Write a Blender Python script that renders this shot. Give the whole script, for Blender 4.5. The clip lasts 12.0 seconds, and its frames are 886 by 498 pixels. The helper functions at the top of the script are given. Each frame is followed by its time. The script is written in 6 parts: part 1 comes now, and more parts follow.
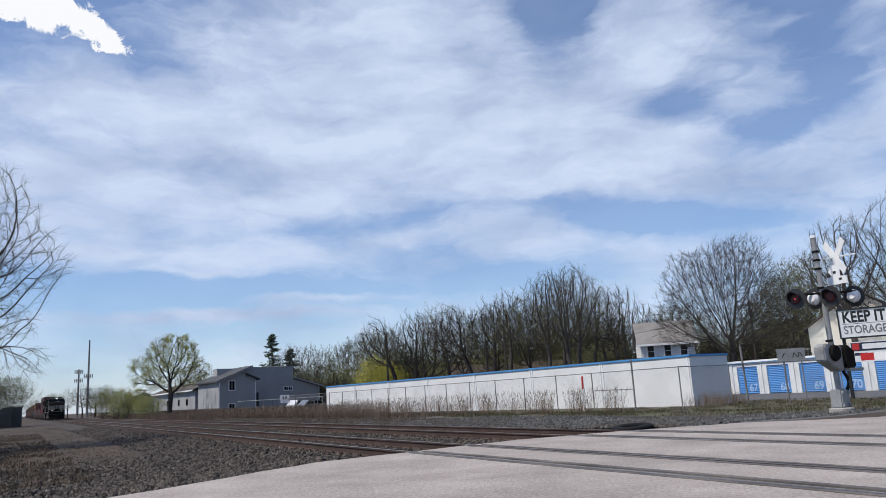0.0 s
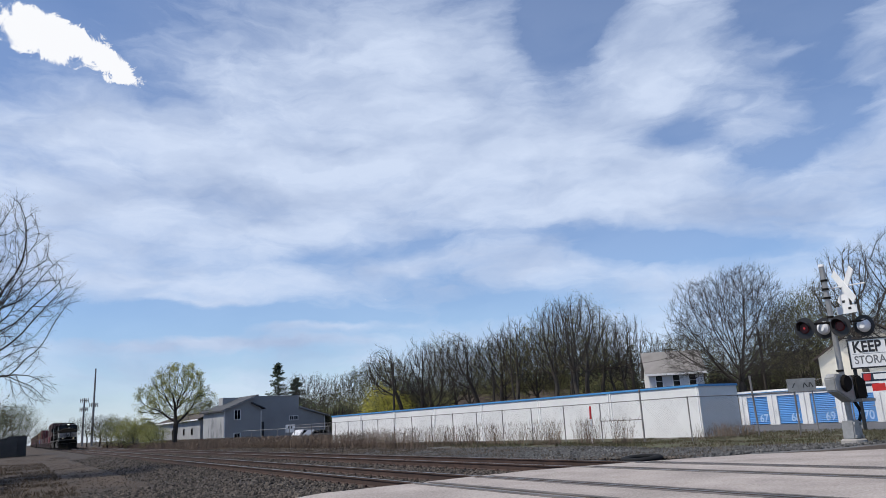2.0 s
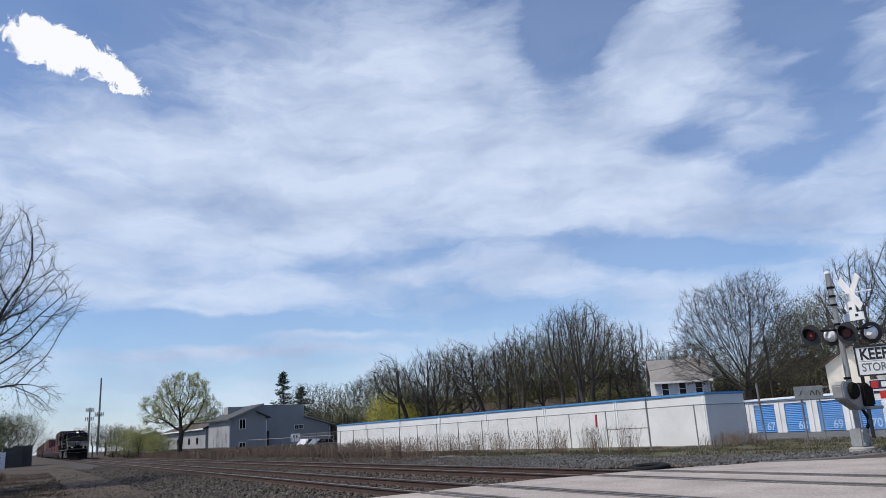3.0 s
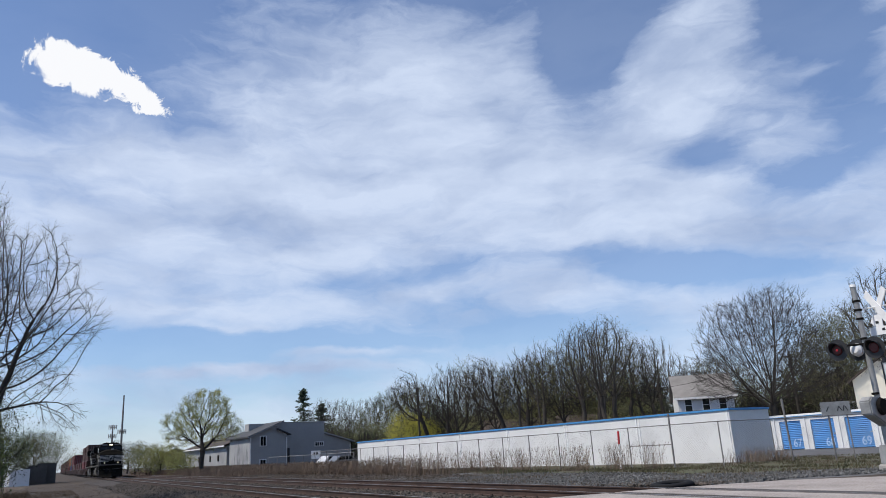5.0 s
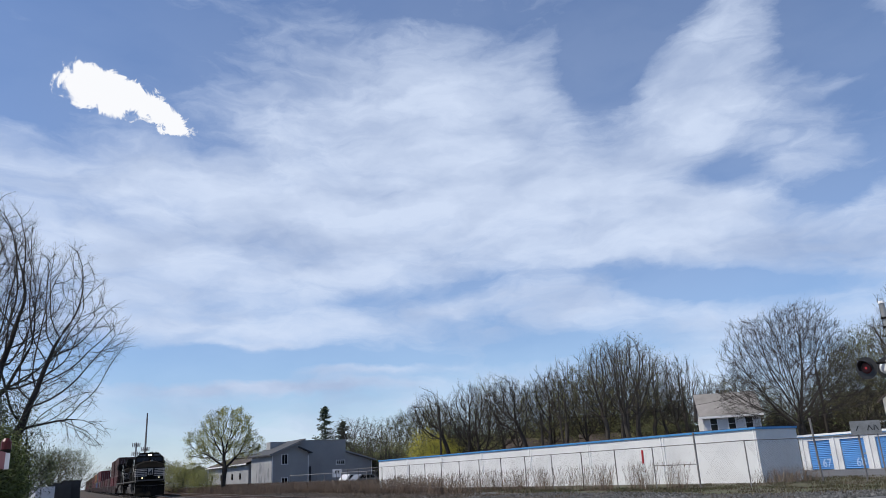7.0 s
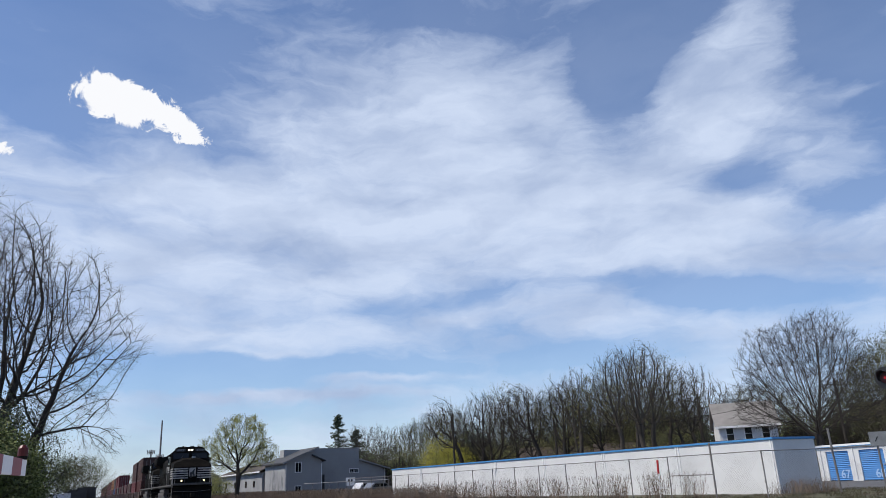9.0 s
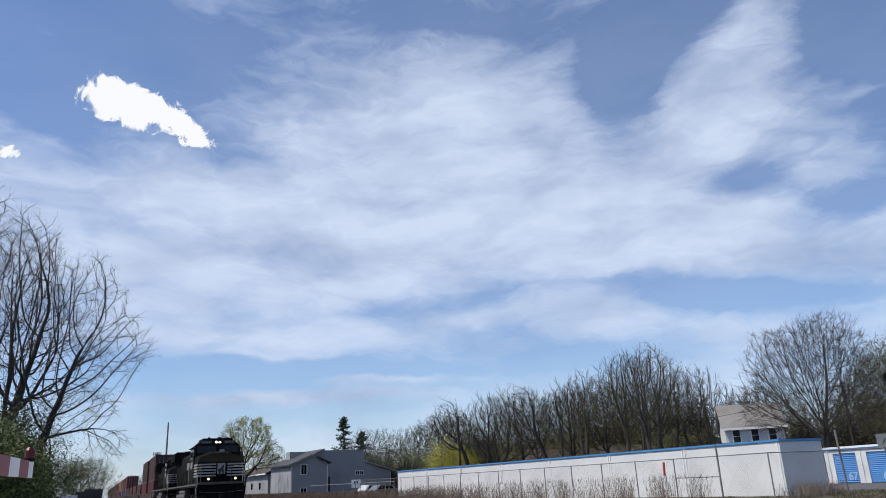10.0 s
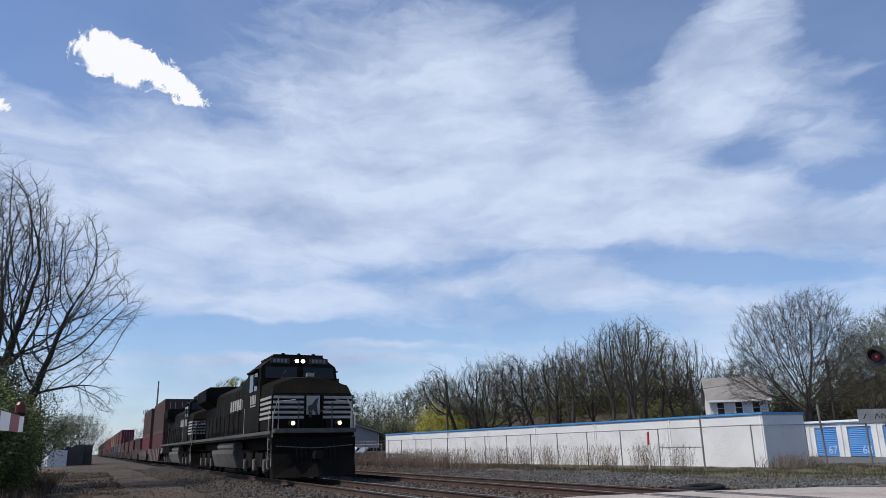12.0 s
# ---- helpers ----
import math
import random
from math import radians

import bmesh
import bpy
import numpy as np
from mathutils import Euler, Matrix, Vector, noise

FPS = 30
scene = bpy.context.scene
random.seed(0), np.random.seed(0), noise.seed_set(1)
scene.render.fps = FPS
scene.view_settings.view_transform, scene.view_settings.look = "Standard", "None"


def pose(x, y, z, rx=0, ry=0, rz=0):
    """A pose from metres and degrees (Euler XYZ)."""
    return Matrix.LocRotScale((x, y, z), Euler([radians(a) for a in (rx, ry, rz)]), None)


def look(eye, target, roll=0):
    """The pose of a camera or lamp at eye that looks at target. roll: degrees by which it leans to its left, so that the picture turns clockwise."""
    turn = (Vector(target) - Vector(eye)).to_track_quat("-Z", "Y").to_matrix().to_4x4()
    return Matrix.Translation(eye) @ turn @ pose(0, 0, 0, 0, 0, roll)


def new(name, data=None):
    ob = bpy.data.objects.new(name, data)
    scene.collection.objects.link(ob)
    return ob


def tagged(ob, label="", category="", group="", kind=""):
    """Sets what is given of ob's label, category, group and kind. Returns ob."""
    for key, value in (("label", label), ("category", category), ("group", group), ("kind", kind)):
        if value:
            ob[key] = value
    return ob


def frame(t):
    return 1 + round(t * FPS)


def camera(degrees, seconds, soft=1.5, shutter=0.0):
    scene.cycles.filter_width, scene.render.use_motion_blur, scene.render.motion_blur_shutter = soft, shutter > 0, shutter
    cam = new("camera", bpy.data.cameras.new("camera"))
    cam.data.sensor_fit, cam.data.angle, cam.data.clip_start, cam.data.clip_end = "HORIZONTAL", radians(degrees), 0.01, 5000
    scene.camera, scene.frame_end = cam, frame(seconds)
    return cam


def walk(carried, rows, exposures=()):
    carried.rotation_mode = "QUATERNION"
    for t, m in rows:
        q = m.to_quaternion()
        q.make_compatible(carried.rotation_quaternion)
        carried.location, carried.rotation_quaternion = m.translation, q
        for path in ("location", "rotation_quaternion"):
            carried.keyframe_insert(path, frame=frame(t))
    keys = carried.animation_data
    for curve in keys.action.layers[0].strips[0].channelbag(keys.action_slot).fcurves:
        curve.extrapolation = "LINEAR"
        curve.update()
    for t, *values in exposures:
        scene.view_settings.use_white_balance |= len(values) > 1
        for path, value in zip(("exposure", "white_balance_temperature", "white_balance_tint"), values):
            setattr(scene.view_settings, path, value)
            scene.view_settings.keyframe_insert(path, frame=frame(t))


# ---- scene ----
# Axes: the railway runs along +y, rail tops lie at z = 0, the road crosses along x.
cam = camera(62.5, 12.0, soft=0.75)
EYE = 1.068
walk(cam, [
    (0, pose(0, 0, EYE, 101.17, 3.13, -29.69)),
    (0.5, pose(0, 0, EYE, 101.74, 3.03, -29.55)),
    (1, pose(0, 0, EYE, 102.34, 2.88, -29.43)),
    (1.5, pose(0, 0, EYE, 102.93, 2.88, -29.31)),
    (2, pose(0, 0, EYE, 103.44, 2.97, -29.19)),
    (2.5, pose(0, 0, EYE, 103.81, 3.01, -29.04)),
    (3, pose(0, 0, EYE, 104.11, 3.09, -28.78)),
    (5, pose(0, 0, EYE, 105.44, 3.13, -27.22)),
    (5.5, pose(0, 0, EYE, 105.82, 3.11, -26.77)),
    (6, pose(0, 0, EYE, 106.18, 3.08, -26.36)),
    (6.5, pose(0, 0, EYE, 106.54, 3.04, -25.97)),
    (7, pose(0, 0, EYE, 106.89, 2.92, -25.59)),
    (7.5, pose(0, 0, EYE, 107.14, 2.78, -25.26)),
    (9.5, pose(0, 0, EYE, 107.68, 2.61, -24.37)),
    (10, pose(0, 0, EYE, 107.75, 2.60, -24.16)),
    (10.5, pose(0, 0, EYE, 107.66, 2.51, -24.06)),
    (11, pose(0, 0, EYE, 107.24, 2.30, -24.20)),
    (11.5, pose(0, 0, EYE, 106.35, 1.89, -24.56)),
    (12, pose(0, 0, EYE, 105.12, 1.28, -25.13)),
])

# ---- world, sun ----
SUN_AZ, SUN_EL = radians(-80), radians(56)
world = bpy.data.worlds.new("sky")
scene.world = world
world.use_nodes = True


def sky_nodes():
    nt = world.node_tree
    nt.nodes.clear()
    N, L = nt.nodes.new, nt.links.new

    def m(op, a, b=None, c=None):
        n = N("ShaderNodeMath")
        n.operation = op
        for i, v in enumerate((a, b, c)):
            if v is None:
                continue
            if isinstance(v, (int, float)):
                n.inputs[i].default_value = v
            else:
                L(v, n.inputs[i])
        return n.outputs[0]

    out, bg = N("ShaderNodeOutputWorld"), N("ShaderNodeBackground")
    sky = N("ShaderNodeTexSky")
    sky.sky_type, sky.sun_disc = "NISHITA", False
    sky.sun_elevation, sky.sun_rotation = SUN_EL, SUN_AZ
    sky.air_density, sky.dust_density, sky.ozone_density = 1.0, 0.2, 1.2
    co = N("ShaderNodeTexCoord")
    sep = N("ShaderNodeSeparateXYZ")
    L(co.outputs["Generated"], sep.inputs[0])
    x, y, z = sep.outputs
    az0 = m("MULTIPLY", m("ARCTAN2", x, y), 57.2958)
    el0 = m("MULTIPLY", m("ARCSINE", m("MINIMUM", m("MAXIMUM", z, -1.0), 1.0)), 57.2958)

    def noisy(vec, scale, detail, rough, dist=0.0):
        n = N("ShaderNodeTexNoise")
        n.inputs["Scale"].default_value, n.inputs["Detail"].default_value = scale, detail
        n.inputs["Roughness"].default_value, n.inputs["Distortion"].default_value = rough, dist
        L(vec, n.inputs["Vector"])
        return n

    def vec(a, b, c=0.0):
        n = N("ShaderNodeCombineXYZ")
        for i, v in enumerate((a, b, c)):
            if isinstance(v, (int, float)):
                n.inputs[i].default_value = v
            else:
                L(v, n.inputs[i])
        return n.outputs[0]

    # flat layer seen from below: thin streaks lie level towards the horizon
    w = noisy(vec(m("MULTIPLY", az0, 0.07), m("MULTIPLY", el0, 0.13)), 1.0, 4.0, 0.55)
    wsep = N("ShaderNodeSeparateXYZ")
    L(w.outputs["Color"], wsep.inputs[0])
    az = m("ADD", az0, m("MULTIPLY", m("SUBTRACT", wsep.outputs[0], 0.5), 5.0))
    el = m("ADD", el0, m("MULTIPLY", m("SUBTRACT", wsep.outputs[1], 0.5), 3.0))
    w2 = noisy(vec(m("MULTIPLY", az0, 0.20), m("MULTIPLY", el0, 0.36), 3.0), 1.0, 5.0, 0.6)
    w2sep = N("ShaderNodeSeparateXYZ")
    L(w2.outputs["Color"], w2sep.inputs[0])
    az = m("ADD", az, m("MULTIPLY", m("SUBTRACT", w2sep.outputs[0], 0.5), 4.0))
    el = m("ADD", el, m("MULTIPLY", m("SUBTRACT", w2sep.outputs[1], 0.5), 1.6))
    wisp = noisy(vec(m("MULTIPLY", az, 0.035), m("MULTIPLY", el, 0.10)), 2.2, 9.0, 0.56, 0.4).outputs["Fac"]
    fine = noisy(vec(m("MULTIPLY", az, 0.10), m("MULTIPLY", el, 0.30)), 2.0, 8.0, 0.6, 0.6).outputs["Fac"]

    def blob(a, e, ra, re, k, tilt=0.0):
        ca, sa = math.cos(radians(tilt)), math.sin(radians(tilt))
        da, de = m("SUBTRACT", az, a), m("SUBTRACT", el, e)
        u = m("DIVIDE", m("ADD", m("MULTIPLY", da, ca), m("MULTIPLY", de, sa)), ra)
        v = m("DIVIDE", m("SUBTRACT", m("MULTIPLY", de, ca), m("MULTIPLY", da, sa)), re)
        q = m("ADD", m("MULTIPLY", u, u), m("MULTIPLY", v, v))
        return m("MULTIPLY", m("EXPONENT", m("MULTIPLY", q, -1.0)), k)

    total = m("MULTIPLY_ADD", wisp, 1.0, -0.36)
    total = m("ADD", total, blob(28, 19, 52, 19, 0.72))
    total = m("ADD", total, m("MULTIPLY", m("SUBTRACT", fine, 0.5), 0.9))
    for b in GAPS_HIGH + GAPS_LOW + BANKS:
        total = m("ADD", total, blob(*b))
    cover = N("ShaderNodeMapRange")
    cover.interpolation_type = "SMOOTHSTEP"
    cover.inputs["From Min"].default_value, cover.inputs["From Max"].default_value = -0.18, 1.12
    cover.inputs["To Max"].default_value = 0.92
    L(total, cover.inputs["Value"])
    haze = m("MULTIPLY", m("EXPONENT", m("MULTIPLY", m("MAXIMUM", el0, 0.0), -0.20)), 0.62)
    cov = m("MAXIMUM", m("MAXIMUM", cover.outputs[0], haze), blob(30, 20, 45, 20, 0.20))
    # one thick, sunlit heap of cloud
    edge = noisy(vec(m("MULTIPLY", az0, 0.5), m("MULTIPLY", el0, 0.5)), 1.3, 10.0, 0.68, 0.7).outputs["Fac"]
    heap = m("MULTIPLY", m("SUBTRACT", edge, 0.5), 2.7)
    for a, e, ra, re, k, tilt in HEAPS:
        da, de = m("SUBTRACT", az0, a), m("SUBTRACT", el0, e)
        ca, sa = math.cos(radians(tilt)), math.sin(radians(tilt))
        u = m("DIVIDE", m("ADD", m("MULTIPLY", da, ca), m("MULTIPLY", de, sa)), ra)
        v = m("DIVIDE", m("SUBTRACT", m("MULTIPLY", de, ca), m("MULTIPLY", da, sa)), re)
        q = m("ADD", m("MULTIPLY", u, u), m("MULTIPLY", v, v))
        heap = m("ADD", heap, m("MULTIPLY", m("EXPONENT", m("MULTIPLY", q, -1.0)), k))
    hr = N("ShaderNodeMapRange")
    hr.interpolation_type = "SMOOTHSTEP"
    hr.inputs["From Min"].default_value, hr.inputs["From Max"].default_value = 0.55, 0.85
    L(heap, hr.inputs["Value"])

    base = N("ShaderNodeVectorMath")
    base.operation = "MULTIPLY"
    base.inputs[1].default_value = [SKY_STRENGTH * k for k in SKY_TINT]
    L(sky.outputs[0], base.inputs[0])
    # thin cloud: grey-violet where thick and in its own shade, bright where thin
    tone = N("ShaderNodeMix")
    tone.data_type = "RGBA"
    tone.inputs["A"].default_value, tone.inputs["B"].default_value = CLOUD_LIT, CLOUD_DIM
    shade = noisy(vec(m("MULTIPLY", az, 0.05), m("MULTIPLY", el, 0.12), 7.0), 2.0, 5.0, 0.5).outputs["Fac"]
    sr = N("ShaderNodeMapRange")
    sr.inputs["From Min"].default_value, sr.inputs["From Max"].default_value = 0.42, 0.72
    L(shade, sr.inputs["Value"])
    L(sr.outputs[0], tone.inputs["Factor"])
    mix = N("ShaderNodeMix")
    mix.data_type = "RGBA"
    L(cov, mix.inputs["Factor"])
    L(base.outputs[0], mix.inputs["A"])
    L(tone.outputs["Result"], mix.inputs["B"])
    top = N("ShaderNodeMix")
    top.data_type = "RGBA"
    L(hr.outputs[0], top.inputs["Factor"])
    L(mix.outputs["Result"], top.inputs["A"])
    top.inputs["B"].default_value = (0.95, 0.96, 0.99, 1)
    L(top.outputs["Result"], bg.inputs["Color"])
    bg.inputs["Strength"].default_value = 1.0
    L(bg.outputs[0], out.inputs["Surface"])


SKY_STRENGTH, SKY_TINT = 0.11, (0.86, 0.98, 1.2)
CLOUD_LIT, CLOUD_DIM = (0.67, 0.765, 0.945, 1), (0.40, 0.495, 0.70, 1)
# azimuth from the track, elevation, half-widths (degrees), weight, tilt
GAPS_HIGH = [
    (-1.0, 31.8, 13.4, 4.4, -0.8, -2), (6.2, 25.6, 7.3, 1.8, -0.4, -12), (-6.3, 26.7, 4.3, 2.2, -0.7, -2),
    (40.0, 29.2, 3.2, 3.6, -0.95, 23), (28.9, 35.2, 16.9, 2.2, -0.5, -7), (44.9, 31.7, 5.9, 2.3, -0.8, 13),
    (58.9, 25.4, 3.9, 4.3, -0.6, -22), (56.1, 28.5, 2.3, 2.2, -0.4, -2), (49.4, 20.4, 2.8, 1.4, -0.8, 6),
    (56.1, 17.6, 2.8, 1.5, -0.9, 6), (60.1, 19.6, 2.0, 2.2, -0.5, 18), (54.0, 33.5, 9.0, 4.5, -0.5, -8), (51.5, 18.6, 5.0, 0.8, -0.3, -12), (61.5, 31.0, 5.0, 6.0, -0.4, 0),
]
GAPS_LOW = [
    (46.2, 12.1, 7.6, 1.05, -1.05, -8), (40.5, 13.9, 4.4, 0.5, -0.4, -4), (23.8, 13.6, 6.8, 1.1, -0.65, 3), (29.8, 14.2, 2.7, 0.8, -0.35, -2),
    (18.4, 12.7, 3.6, 0.7, -0.3, -2), (18.3, 8.1, 18.2, 2.0, -0.75, 1), (36.0, 8.9, 6.9, 1.3, -0.4, -2), (3.9, 8.4, 6.9, 1.8, -0.6, -2),
    (29.5, 11.1, 5.4, 0.7, -0.3, -2),
]
BANKS = [
    (23.5, 29.3, 9.4, 3.8, 0.35, -2), (48.4, 26.0, 5.9, 2.8, 0.35, 18), (10.7, 21.7, 10.2, 2.5, 0.35, -5), (47.6, 16.1, 12.1, 2.5, 0.25, -2),
    (7.7, 11.0, 9.7, 0.8, 0.35, -2), (12.4, 6.5, 9.5, 0.5, 1.1, 1), (20.0, 7.6, 6.0, 0.35, 0.8, 2), (32.6, 21.0, 11.7, 3.5, 0.2, -2),
    (52.5, 31.1, 4.5, 2.2, 0.7, 8), (58.3, 24.4, 2.1, 0.5, 0.5, 3), (54.5, 33.6, 3.2, 0.8, 0.7, -14), (48.6, 35.0, 2.6, 0.6, 0.6, 10), (62.0, 28.4, 3.0, 0.7, 0.6, -10), (3.0, 16.4, 8.0, 1.6, 0.3, 4), (9.5, 9.9, 4.5, 0.35, 0.5, -3),
]
HEAPS = [(-1.4, 27.6, 2.9, 1.6, 1.25, -14), (1.2, 27.5, 2.9, 1.4, 1.0, -16), (3.8, 26.9, 1.6, 0.7, 0.75, -16), (5.0, 25.5, 1.6, 0.55, 1.0, -4), (4.6, 26.2, 1.2, 0.4, 0.6, -10), (-8.4, 23.0, 1.6, 0.6, 0.95, -2)]
sky_nodes()
sun = new("sun", bpy.data.lights.new("sun", "SUN"))
sun.data.energy, sun.data.angle, sun.data.color = 4.2, radians(0.6), (1.0, 0.93, 0.82)
sun.matrix_world = look((0, 0, 60), (-60 * math.sin(SUN_AZ) / math.tan(SUN_EL), -60 * math.cos(SUN_AZ) / math.tan(SUN_EL), 0))

# ---- materials ----
def mat(name, color, rough=0.7, metal=0.0, color2=None, scale=4.0, fine=40.0, bump=0.0, bump_scale=None, island=0.0, per_object=0.0, emit=0.0, coat=0.0, stretch=(1, 1, 1), space="Object", spec=0.5, grain=0.45, soften=0.215):
    """A surface with two scales of variation, optional relief, and small changes from piece to piece."""
    mt = bpy.data.materials.new(name)
    mt.use_nodes = True
    nt = mt.node_tree
    N, L = nt.nodes.new, nt.links.new
    p = nt.nodes["Principled BSDF"]
    p.inputs["Roughness"].default_value, p.inputs["Metallic"].default_value = rough, metal
    p.inputs["Coat Weight"].default_value, p.inputs["Specular IOR Level"].default_value = coat, spec
    co, mp = N("ShaderNodeTexCoord"), N("ShaderNodeMapping")
    mp.inputs["Scale"].default_value = stretch
    L(co.outputs[space], mp.inputs[0])

    def nz(s, d=6.0, r=0.6):
        n = N("ShaderNodeTexNoise")
        n.inputs["Scale"].default_value, n.inputs["Detail"].default_value, n.inputs["Roughness"].default_value = s, d, r
        L(mp.outputs[0], n.inputs["Vector"])
        return n.outputs["Fac"]

    c2 = color2 or tuple(c * 0.62 for c in color)
    a, b = nz(scale), nz(fine, 3.0, 0.7)
    add = N("ShaderNodeMath")
    add.operation = "MULTIPLY_ADD"
    L(b, add.inputs[0])
    add.inputs[1].default_value = grain
    L(a, add.inputs[2])
    rng = N("ShaderNodeMapRange")
    rng.inputs["From Min"].default_value, rng.inputs["From Max"].default_value = 0.51 + grain / 2 - soften, 0.51 + grain / 2 + soften
    L(add.outputs[0], rng.inputs["Value"])
    mix = N("ShaderNodeMix")
    mix.data_type = "RGBA"
    mix.inputs["A"].default_value, mix.inputs["B"].default_value = (*color, 1), (*c2, 1)
    L(rng.outputs[0], mix.inputs["Factor"])
    col = mix.outputs["Result"]
    if island or per_object:
        g = N("ShaderNodeNewGeometry").outputs["Random Per Island"] if island else N("ShaderNodeObjectInfo").outputs["Random"]
        k = island or per_object
        r2 = N("ShaderNodeMapRange")
        r2.inputs["To Min"].default_value, r2.inputs["To Max"].default_value = 1 - k, 1 + k
        L(g, r2.inputs["Value"])
        hs = N("ShaderNodeHueSaturation")
        L(r2.outputs[0], hs.inputs["Value"])
        L(col, hs.inputs["Color"])
        col = hs.outputs["Color"]
    L(col, p.inputs["Base Color"])
    if emit:
        p.inputs["Emission Color"].default_value, p.inputs["Emission Strength"].default_value = (*color, 1), emit
    if bump:
        bp = N("ShaderNodeBump")
        bp.inputs["Strength"].default_value, bp.inputs["Distance"].default_value = bump, 0.02
        L(nz(bump_scale or fine, 4.0, 0.65), bp.inputs["Height"])
        L(bp.outputs[0], p.inputs["Normal"])
    return mt


